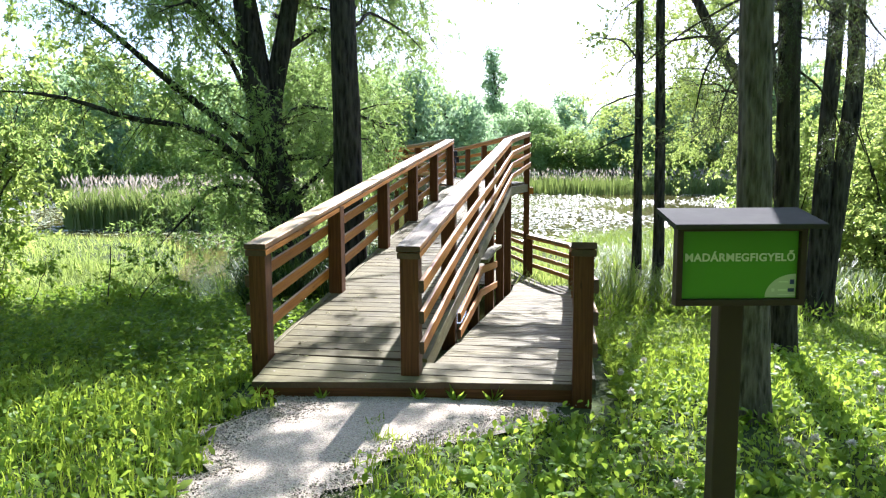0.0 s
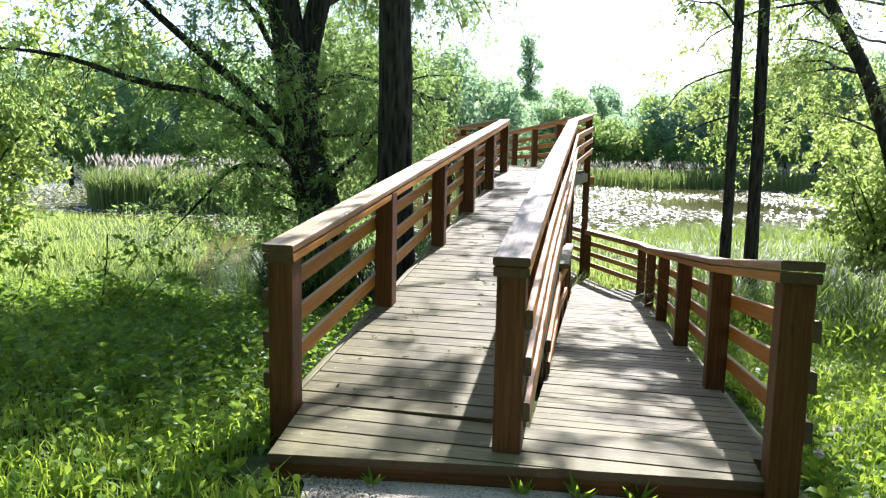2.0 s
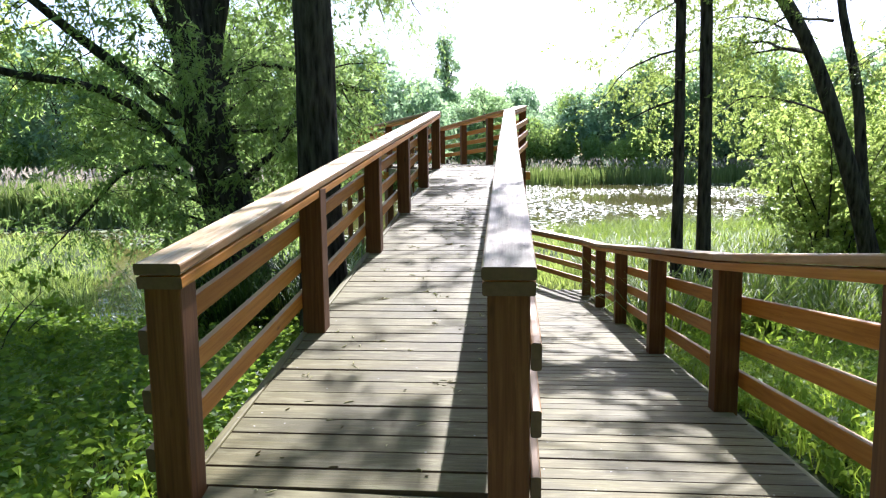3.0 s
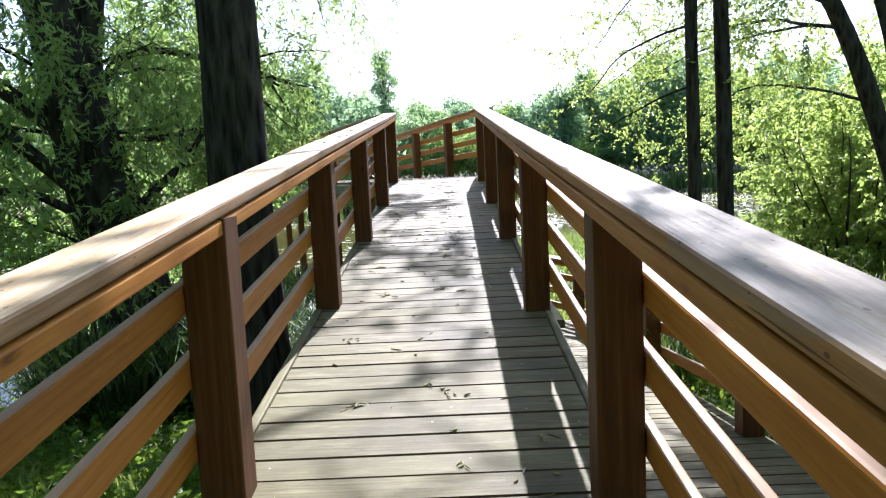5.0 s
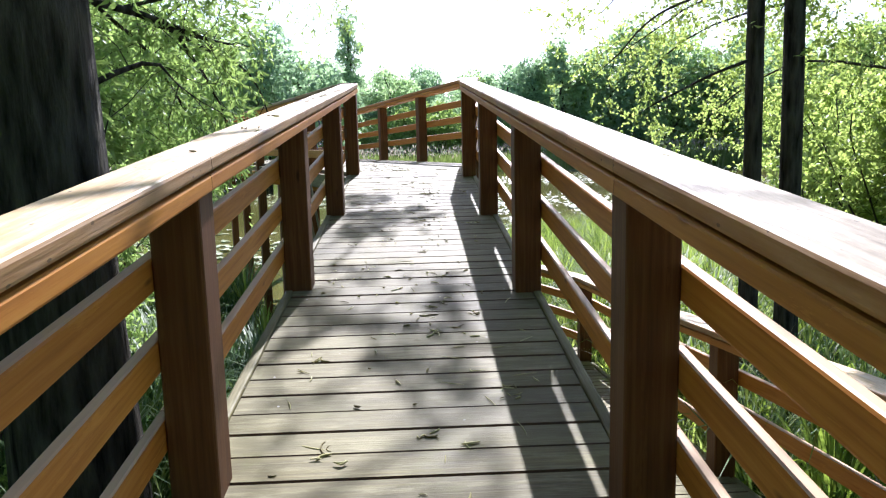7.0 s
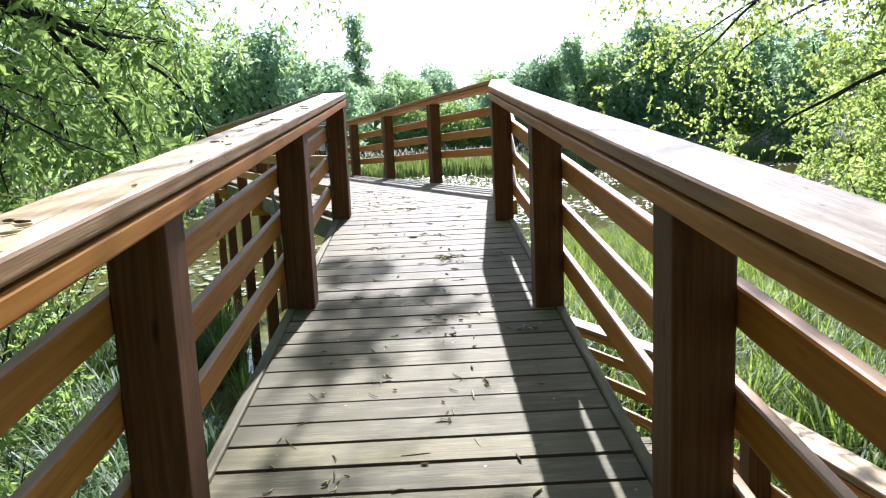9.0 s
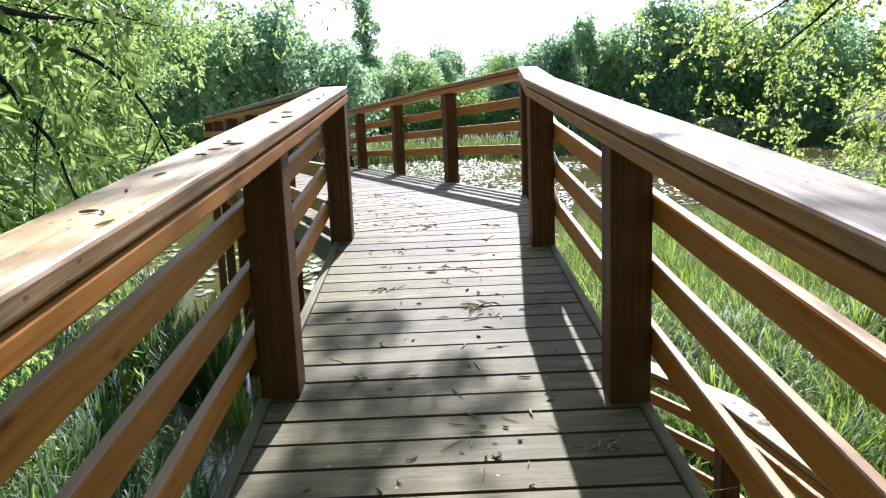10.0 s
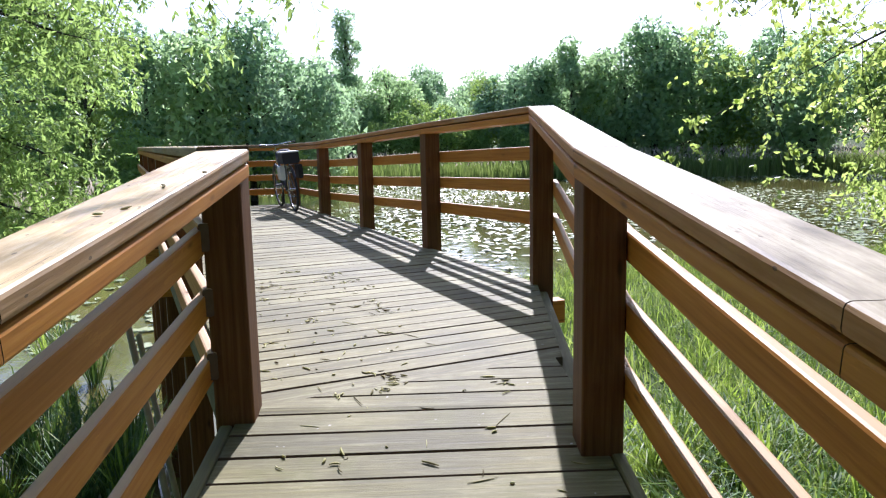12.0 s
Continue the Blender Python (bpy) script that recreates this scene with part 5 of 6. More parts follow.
    for x, y, top, kind in ((36, 80, 12.0, 0), (41, 74, 12.5, 1), (46, 66, 12.5, 2), (48, 58, 12.5, 0), (46, 48, 11.5, 1), (42, 40, 11.0, 3), (38, 33, 11, 0), (30, 26, 10, 1), (24, 20, 9.5, 0), (20, 12, 9.5, 1)):
        put(kind, x, y, top)
    # unseen trees added beside and behind the walker to block skylight
    for x, y, top, kind in ((-10.0, 4.0, 11.0, 3), (-6.8, 0.6, 12.0, 2), (-12.5, 0.5, 12.0, 3), (-4.0, -4.5, 13.0, 2), (4.5, -4.0, 13.0, 3), (7.5, 1.5, 12.0, 2)):
        tagged(put(kind, x, y, top), "unseen leafy tree added beside the path to cut skylight", "tree", "trees behind the path")
    for a in range(9):
        w = math.radians(196 + a * 18)
        tagged(put(a % 4, math.cos(w) * 15, math.sin(w) * 15, 14.0), "unseen leafy tree added behind the footpath to cut skylight", "tree", "trees behind the path")
    # the tall poplar
    pop = far_variant(9, 19.6, 6.4, LEAF_F, "tall narrow poplar standing above the far trees", 0.32, 75, 15000, True)
    pop.location = (-10.2, 110, 0.2)
    tagged(pop, group="trees round the pond")


far_trees()


def path_right(y):
    return np.interp(y, [-3.0, 2.6, 3.4, 4.0, 4.2, 4.6, 5.1], [0.2, -1.0, -1.20, -1.06, -0.66, -0.28, 0.04])


def path_left(y):
    return np.interp(y, [-3.0, 2.6, 3.3, 3.9, 4.3, 4.8, 5.1], [-0.9, -1.75, -1.92, -2.20, -2.24, -2.12, -2.10])


def on_path(x, y):
    wob = 0.10 * np.sin(y * 7.0 + x * 3) + 0.06 * np.sin(y * 17 + 2)
    return (x > path_left(y) + wob) & (x < path_right(y) + wob + 0.06) & (y < 5.2)


def under_deck(x, y):
    lower = (x > -2.50) & (x < 0.36) & (y > 4.80) & (y < 16.0)
    return lower


def scatter(rng, n, x0, x1, y0, y1, ok):
    x, y = rng.uniform(x0, x1, n), rng.uniform(y0, y1, n)
    k = ok(x, y)
    x, y = x[k], y[k]
    return np.stack([x, y, ground_z(x, y)], 1)


def stuff(name, label, category, mat, v, t):
    me = soup(name, v, t)
    me.materials.append(mat)
    return tagged(new(name, me), label, category, kind="stuff")


def meadow():
    rng = np.random.default_rng(3)
    dry = lambda x, y: (~on_path(x, y)) & (~under_deck(x, y)) & (ground_z(x, y) > WATER_Z - 0.02)
    near = scatter(rng, 88000, -8.5, 7, 0.6, 11, dry)
    fade = rng.uniform(0, 1, len(near)) ** 1.5  # it thins out towards the trees
    near = near[(near[:, 0] > -8.5 + 3.0 * fade) & (near[:, 0] < 7 - 3.0 * fade) & (near[:, 1] > 0.6 + 2.4 * fade)]
    mid = scatter(rng, 80000, -16, 14, 8, 20, dry)
    wide = scatter(rng, 60000, -34, 26, 14, 36, dry)
    pairs = []
    far_pairs = []
    for P, h, w in ((near, 0.155, 0.010), (mid, 0.24, 0.017), (wide, 0.42, 0.035)):
        patch = 0.75 + 0.5 * np.sin(P[:, 0] * 0.9 + 1) * np.sin(P[:, 1] * 1.1) + rng.normal(0, 0.15, len(P))
        H = h * np.clip(patch, 0.35, 1.7) * rng.uniform(0.6, 1.25, len(P))
        v, t = blade_soup(rng, P, H, w, 0.75)
        if h > 0.4:  # far blades are plain spikes
            i = np.arange(len(P))[:, None] * 3
            v, t = v.reshape(-1, 5, 3)[:, [0, 1, 4]].reshape(-1, 3), i + np.array([0, 1, 2])
        (pairs if h < 0.2 else far_pairs).append((v, t))
    stuff("meadow_grass", "meadow grass towards the pond, paled for seed heads and sun glare", "grass", PALE_GRASS, *merge(far_pairs))
    stuff("grass", "lush green meadow grass", "grass", GRASS, *merge(pairs))
    # broad leaves low in the grass: loose ones, and rosettes of long ones
    P = scatter(rng, 88000, -8, 7, 0.5, 12, dry)
    fade = rng.uniform(0, 1, len(P)) ** 1.5
    P = P[(P[:, 0] > -8 + 3.0 * fade) & (P[:, 0] < 7 - 3.0 * fade) & (P[:, 1] > 0.5 + 2.4 * fade)]
    P[:, 2] += rng.uniform(0.01, 0.16, len(P))
    A = unit(rng.normal(0, 1, (len(P), 3)) + np.array([0, 0, 0.35]))
    k = rng.uniform(0.5, 1.3, len(P))
    small = broad_leaf_soup(rng, P, A, 0.058 * k, 0.030 * k)
    C = np.concatenate([scatter(rng, 6500, -6.5, 5.5, 2.0, 8.0, dry), scatter(rng, 2200, -8, 7, 7.0, 13.0, dry)])
    C = C[np.sin(C[:, 0] * 1.9 + 0.7 * np.sin(C[:, 1] * 2.3)) * np.sin(C[:, 1] * 2.2 + C[:, 0]) + rng.normal(0, 0.4, len(C)) > -0.45]
    each = 9
    big = np.repeat(rng.uniform(0.55, 1.35, len(C)), each)
    a = rng.uniform(0, 2 * np.pi, len(C) * each)
    A = unit(np.stack([np.cos(a), np.sin(a), rng.uniform(0.35, 1.9, len(a))], 1))
    P = np.repeat(C, each, 0) + A * np.array([0.015, 0.015, 0.0])
    k = big * rng.uniform(0.7, 1.2, len(a))
    stuff("weeds", "broad-leaved weeds low in the grass", "weeds", WEED, *merge([small, broad_leaf_soup(rng, P, A, 0.115 * k, 0.036 * k, 0.4)]))
    # white seed heads on thin stalks in the grass
    F = scatter(rng, 22, 0.35, 3.6, 3.4, 7.5, dry)
    stalk = rng.uniform(0.10, 0.24, len(F))
    up = np.array([0, 0, 1.0])
    tops = np.repeat(F + up * stalk[:, None], 40, 0)
    stuff("stalks", "thin green stalks of seed heads", "weeds", WEED, *blade_soup(rng, F, stalk, 0.006, 0.1))
    stuff("seed_heads", "fluffy white seed heads above the grass", "weeds", FLUFF, *leaf_soup(rng, tops, unit(rng.normal(size=(len(tops), 3))), 0.034, 0.016))
    # taller weeds under the willow, coloured dark to deepen its shade
    S = scatter(rng, 4600, -9.0, -2.75, 4.8, 12.8, dry)
    S = S[np.sin(S[:, 0] * 1.3 + 0.4) * np.sin(S[:, 1] * 1.5 + 0.6 * S[:, 0]) + 1.1 * np.exp(-((S[:, 1] - 8.6) / 3.0) ** 2) + rng.normal(0, 0.5, len(S)) > 0.35]
    each = 12
    tall = np.repeat(rng.uniform(0.14, 0.42, len(S)), each)
    a = rng.uniform(0, 2 * np.pi, len(tall))
    P = np.repeat(S, each, 0)
    P[:, 2] += tall * rng.uniform(0.15, 1.0, len(tall))
    A = unit(np.stack([np.cos(a), np.sin(a), rng.uniform(-0.4, 0.5, len(a))], 1))
    k = rng.uniform(0.6, 1.3, len(a))
    stuff("shade_toned_weeds", "weeds under the willow, leaf colour darkened in place of shade", "weeds", SHADE_WEED, *leaf_soup(rng, P, A, 0.066 * k, 0.034 * k))
    # thin grass further out, beside and behind the path
    far = scatter(rng, 80000, -20, 18, -12, 14, lambda x, y: dry(x, y) & ((x < -6.5) | (x > 5.2) | (y < 2.2)))
    i = np.arange(len(far))[:, None] * 3
    v, t = blade_soup(rng, far, 0.20 * rng.uniform(0.5, 1.3, len(far)), 0.03, 0.8)
    stuff("outer_grass", "thinner meadow grass under the trees", "grass", GRASS, v.reshape(-1, 5, 3)[:, [0, 1, 4]].reshape(-1, 3), i + np.array([0, 1, 2]))
    # tufts on the path and against the front beam
    pairs = []
    for x, y, r, n in ((-1.12, 4.25, 0.09, 70), (-0.86, 4.1, 0.12, 80), (-0.7, 3.75, 0.14, 80), (-1.25, 4.5, 0.05, 24), (-0.62, 4.3, 0.10, 30), (-0.2, 4.6, 0.15, 60)):
        q = rng.normal(0, r * 0.6, (n, 2)) + np.array([x, y])
        Q = np.stack([q[:, 0], q[:, 1], ground_z(q[:, 0], q[:, 1])], 1)
        pairs.append(blade_soup(rng, Q, rng.uniform(0.04, 0.11, n), 0.009, 0.8))
    stuff("path_tufts", "small tufts of grass growing through the gravel", "grass", GRASS, *merge(pairs))
    # reeds on the wet ground
    wet = lambda x, y: (~under_deck(x, y)) & (ground_z(x, y) > WATER_Z - 0.55) & (ground_z(x, y) < -0.95)
    P = scatter(rng, 52000, -10, 13, 13.5, 37, lambda x, y: wet(x, y) & ((x > 0.3) | (x < -2.8)))
    clump = np.sin(P[:, 0] * 2.1 + 1.7 * np.sin(P[:, 1] * 0.9)) * np.sin(P[:, 1] * 1.7 + 1.3 * np.sin(P[:, 0] * 1.3)) + rng.normal(0, 0.35, len(P))
    P, clump = P[clump > -0.45], clump[clump > -0.45]
    few = (P[:, 0] > 0) | ((rng.uniform(0, 1, len(P)) < 0.35) & (P[:, 0] + 0.374 * np.maximum(0, P[:, 1] - 15.4) < np.where(P[:, 1] > 16.1, -4.4, -3.5)))
    P, clump = P[few], clump[few]
    H = np.clip(0.55 + 0.35 * clump, 0.22, 1.15) * rng.uniform(0.6, 1.2, len(P))
    # tussocks of arching sedge standing in the inlet and on the right bank
    def tussocks(C, each, reach, tall):
        n = len(C) * each
        a = rng.uniform(0, 2 * np.pi, n)
        q = rng.uniform(0, 1, n) ** 0.6
        out = np.stack([np.cos(a), np.sin(a), np.zeros(n)], 1)
        B = np.repeat(C, each, 0) + out * (q * 0.10)[:, None]
        H = tall * np.repeat(rng.uniform(0.6, 1.2, len(C)), each) * rng.uniform(0.55, 1.1, n)
        side = np.stack([-np.sin(a), np.cos(a), np.zeros(n)], 1) * (0.008 * rng.uniform(0.6, 1.6, n))[:, None]
        up = np.array([0, 0, 1.0])
        R = (reach * q * H * rng.uniform(0.5, 1.5, n))[:, None] * out
        m1, tip = B + up * (H * 0.62)[:, None] + R * 0.35, B + up * (H * rng.uniform(0.6, 1.0, n))[:, None] + R * 1.15
        m2 = B + up * (H * 0.93)[:, None] + R * 0.72
        V = np.stack([B - side, B + side, m1 - side, m1 + side, m2 - side * 0.7, m2 + side * 0.7, tip], 1).reshape(-1, 3)
        i = np.arange(n)[:, None] * 7
        T = np.concatenate([i + np.array(f) for f in ((0, 1, 2), (1, 3, 2), (2, 3, 4), (3, 5, 4), (4, 5, 6))], 1).reshape(-1, 3)
        return V, T

    beside = lambda x, y: (x + 0.374 * np.maximum(0, y - 15.4) < -2.75) & (ground_z(x, y) < -0.6)
    C1 = scatter(rng, 420, -5.2, -2.7, 10.5, 18.5, beside)
    C1 = C1[C1[:, 0] + 0.374 * np.maximum(0, C1[:, 1] - 15.4) < -3.5 - 0.25 * np.sin(C1[:, 1] * 2.0)]  # open water lies along the walk
    open_water = lambda Q: (Q[:, 1] > 16.1) & (Q[:, 1] < 18.6) & (Q[:, 0] + 0.374 * np.maximum(0, Q[:, 1] - 15.4) > -4.3 + 0.3 * np.sin(Q[:, 1] * 3.0))
    C1 = C1[~open_water(C1)]
    C2 = scatter(rng, 90, -8.0, -3.0, 14, 25, beside)
    C2 = C2[~open_water(C2)]
    C3 = scatter(rng, 420, 0.5, 6.0, 11.0, 20.0, lambda x, y: wet(x, y) | (ground_z(x, y) < -0.7))
    for C in (C1, C2):
        C[:, 2] = np.maximum(C[:, 2], WATER_Z - 0.05)
    # broad green leaves between the stems on the bank
    W = scatter(rng, 26000, 0.45, 7.0, 9.5, 21.0, lambda x, y: (ground_z(x, y) > WATER_Z) & (np.sin(x * 2.7 + y) * np.sin(y * 1.6) > -0.4))
    W[:, 2] += rng.uniform(0.0, 0.4, len(W))
    k = rng.uniform(0.6, 1.4, len(W))
    stuff("bank_weeds", "broad-leaved waterside weeds among the sedge", "weeds", WEED, *leaf_soup(rng, W, unit(rng.normal(0, 0.8, (len(W), 3)) + np.array([0, 0, 0.6])), 0.09 * k, 0.024 * k))
    stuff("reeds", "bright green reeds and sedges at the water's edge", "reeds", REED,
          *merge([blade_soup(rng, P, H, rng.uniform(0.009, 0.024, len(P)), 1.7), tussocks(C3[::2], 60, 1.0, 0.75), tussocks(C3[1::4], 60, 0.8, 0.9), tussocks(C1[2::8], 80, 0.85, 0.85), tussocks(C2[1::4], 60, 0.7, 1.0)]))
    D = scatter(rng, 1500, 0.5, 7.0, 10.5, 21.0, lambda x, y: (ground_z(x, y) < -0.6) & (np.sin(x * 1.9 + 2) * np.sin(y * 1.3) > -0.2))
    stuff("dry_stems", "dry straw-coloured stems among the green reeds", "reeds", PLUME, *blade_soup(rng, D, rng.uniform(0.35, 0.95, len(D)), 0.007, 1.5))
    stuff("sedge", "dark sedge tussocks in the inlet and on the bank, green deepened for shade", "reeds", SEDGE, *merge([tussocks(C3[3::4], 60, 1.1, 0.65), tussocks(C1[::4], 110, 0.75, 0.95), tussocks(C1[1::2], 100, 0.75, 0.95), tussocks(C1[6::8], 100, 0.75, 0.9), tussocks(C2[3::4], 70, 0.7, 1.0), tussocks(C2[::2], 70, 0.7, 1.0)]))
    # reed belts across the pond
    pairs, plumes = [], []
    for x0, x1, y0, y1, n, h in ((-45, 45, 78, 88, 22000, 2.2), (-27, -13, 33.5, 41, 15000, 2.2)):
        x, y = rng.uniform(x0, x1, n), rng.uniform(y0, y1, n)
        k = np.abs((x - (x0 + x1) / 2) / (x1 - x0) * 2) ** 6 + np.abs((y - (y0 + y1) / 2) / (y1 - y0) * 2 + 0.25 * np.sin(x * 0.5)) ** 4 < 1
        if y0 == 78:
            y = y - 0.2 * np.maximum(0, -x) - 0.03 * np.maximum(0, x)
        P = np.stack([x, y, np.full(n, WATER_Z)], 1)[k]
        H = h * rng.uniform(0.6, 1.1, len(P))
        pairs.append(blade_soup(rng, P, H, 0.09, 0.3))
        few = 7 if y0 == 78 else 16
        tip = P[::few] + np.array([0, 0, 1.0]) * (H[::few] * 1.02)[:, None]
        plumes.append(leaf_soup(rng, tip, unit(rng.normal(0, 0.35, (len(tip), 3)) + np.array([0, 0, 1.0])), 0.42, 0.12))
    stuff("reed_belt", "tall olive reed belts standing in the pond", "reeds", BELT, *merge(pairs))
    stuff("reed_plumes", "dry brownish seed heads above the reed belts", "reeds", PLUME, *merge(plumes))


meadow()


def lilies():
    rng = np.random.default_rng(8)
    n = 42000
    x, y = rng.uniform(-60, 45, n), 26 + 56 * rng.uniform(0, 1, n) ** 1.1
    k = (np.sin(x * 0.35 + 2) + np.sin(y * 0.31 + x * 0.12) + rng.normal(0, 0.6, n) > -0.2) & (ground_z(x, y) < WATER_Z - 0.25)
    x, y = x[k], y[k]
    n = len(x)
    a = np.linspace(0.25, 2 * np.pi - 0.25, 6)
    r = rng.uniform(0.08, 0.19, n)
    spin = rng.uniform(0, 6.28, n)
    tilt = rng.normal(0, 0.24, (n, 2))
    ring = np.stack([np.cos(a[None] + spin[:, None]), np.sin(a[None] + spin[:, None])], -1) * r[:, None, None]
    ring = np.concatenate([ring, np.zeros((n, 1, 2))], 1)  # the notch
    z = WATER_Z + 0.012 + np.abs((ring * tilt[:, None]).sum(-1)) + rng.uniform(0, 0.006, (n, 1))
    V = np.concatenate([ring + np.stack([x, y], 1)[:, None], z[..., None]], -1).reshape(-1, 3)
    i = np.arange(n)[:, None] * 7 + np.arange(7)
    stuff("lily_pads", "floating lily pads glinting on the pond", "water plants", LILY, V, i)


lilies()


# ---- gravel path ----
def gravel_path():
    rng = np.random.default_rng(4)
    rows = []
    ys = np.linspace(-3.0, FRONT + 0.24, 60)
    for y in ys:
        right = path_right(y)
        left = path_left(y)
        w = 0.07 * math.sin(y * 7) + 0.05 * math.sin(y * 17 + 2) + rng.normal(0, 0.02)
        rows.append([(x, y, float(ground_z(x, y)) + 0.018 + 0.02 * math.sin(math.pi * k)) for k, x in [(j / 12, left + w + (right - left) * j / 12) for j in range(13)]])
    V = np.array(rows).reshape(-1, 3)
    i = (np.arange(59)[:, None] * 13 + np.arange(12)[None]).ravel()
    me = soup("path", V, np.stack([i, i + 1, i + 14, i + 13], 1))
    me.materials.append(GRAVEL)
    me.shade_smooth()
    tagged(new("path", me), "pale crushed stone footpath", "path", kind="structure")
    n = 30000
    x, y = rng.uniform(-2.4, 0.1, n), rng.uniform(2.2, 5.1, n)
    k = on_path(x, y) | (rng.uniform(0, 1, n) < 0.04)
    x, y = x[k], y[k]
    n = len(x)
    s = 0.003 + 0.008 * rng.uniform(0, 1, n) ** 2.0
    base = np.array([(1, 0, 0), (0, 1, 0), (-1, 0, 0), (0, -1, 0), (0, 0, 0.8), (0, 0, -0.8)], float)
    V = base[None] * s[:, None, None] * rng.uniform(0.6, 1.3, (n, 6, 1))
    V = V + np.stack([x, y, ground_z(x, y) + 0.03], 1)[:, None]
    f = np.array([(0, 1, 4), (1, 2, 4), (2, 3, 4), (3, 0, 4), (1, 0, 5), (2, 1, 5), (3, 2, 5), (0, 3, 5)])
    stuff("pebbles", "loose grey pebbles on the footpath", "gravel", PEBBLE, V.reshape(-1, 3), (np.arange(n)[:, None, None] * 6 + f).reshape(-1, 3))


gravel_path()


def rosette(x, y, seed, k):
    rng = np.random.default_rng(seed)
    z = float(ground_z(x, y)) + 0.02
    ob = thing("weed", (x, y, z), "small green weed growing against the front beam", "weed", "weeds by the front beam")
    for i in range(7):
        a = i / 7 * 6.28 + rng.uniform(-0.3, 0.3)
        p = np.array([[x, y, z]])
        d = unit(np.array([[math.cos(a) * 0.7, math.sin(a) * 0.35 - 0.15, rng.uniform(0.5, 1.0)]]))
        part("leaf", soup("leaf", *leaf_soup(rng, p, d, 0.11 * k * rng.uniform(0.7, 1.2), 0.028 * k)), WEED, ob)


for i, (x, k) in enumerate(((-1.05, 1.0), (-0.78, 1.2), (-0.52, 1.1), (-1.75, 0.8))):
    rosette(x, front_y(x) - 0.03, 300 + i, k)


# ---- sign ----
FRAME_M = plain("dark_brown_frame", (0.045, 0.026, 0.016), 0.6)
PANEL_M = plain("green_panel", (0.095, 0.33, 0.014), 0.4, 0, 0.12, 6.0, 0.02)
TEXT_M = plain("pale_lettering", (0.74, 0.84, 0.60), 0.5, 0, 0.05)
BADGE_M = plain("pale_badge", (0.55, 0.66, 0.42), 0.5, 0, 0.05)
BLUE_M = plain("dark_blue_print", (0.03, 0.05, 0.16), 0.5, 0, 0.05)
ROOF_M = plain("grey_roof_board", (0.075, 0.078, 0.066), 0.85, 0, 0.85, 9.0, 0.6, 0.08)


def flat(poly, depth):
    """A thin plate with the outline poly in x and z, facing -y."""
    bm = bmesh.new()
    vs = [bm.verts.new((x, 0, z)) for x, z in poly]
    f = bm.faces.new(vs)
    ex = bmesh.ops.extrude_face_region(bm, geom=[f])
    bmesh.ops.translate(bm, verts=[v for v in ex["geom"] if isinstance(v, bmesh.types.BMVert)], vec=(0, depth, 0))
    bmesh.ops.recalc_face_normals(bm, faces=bm.faces)
    return bm


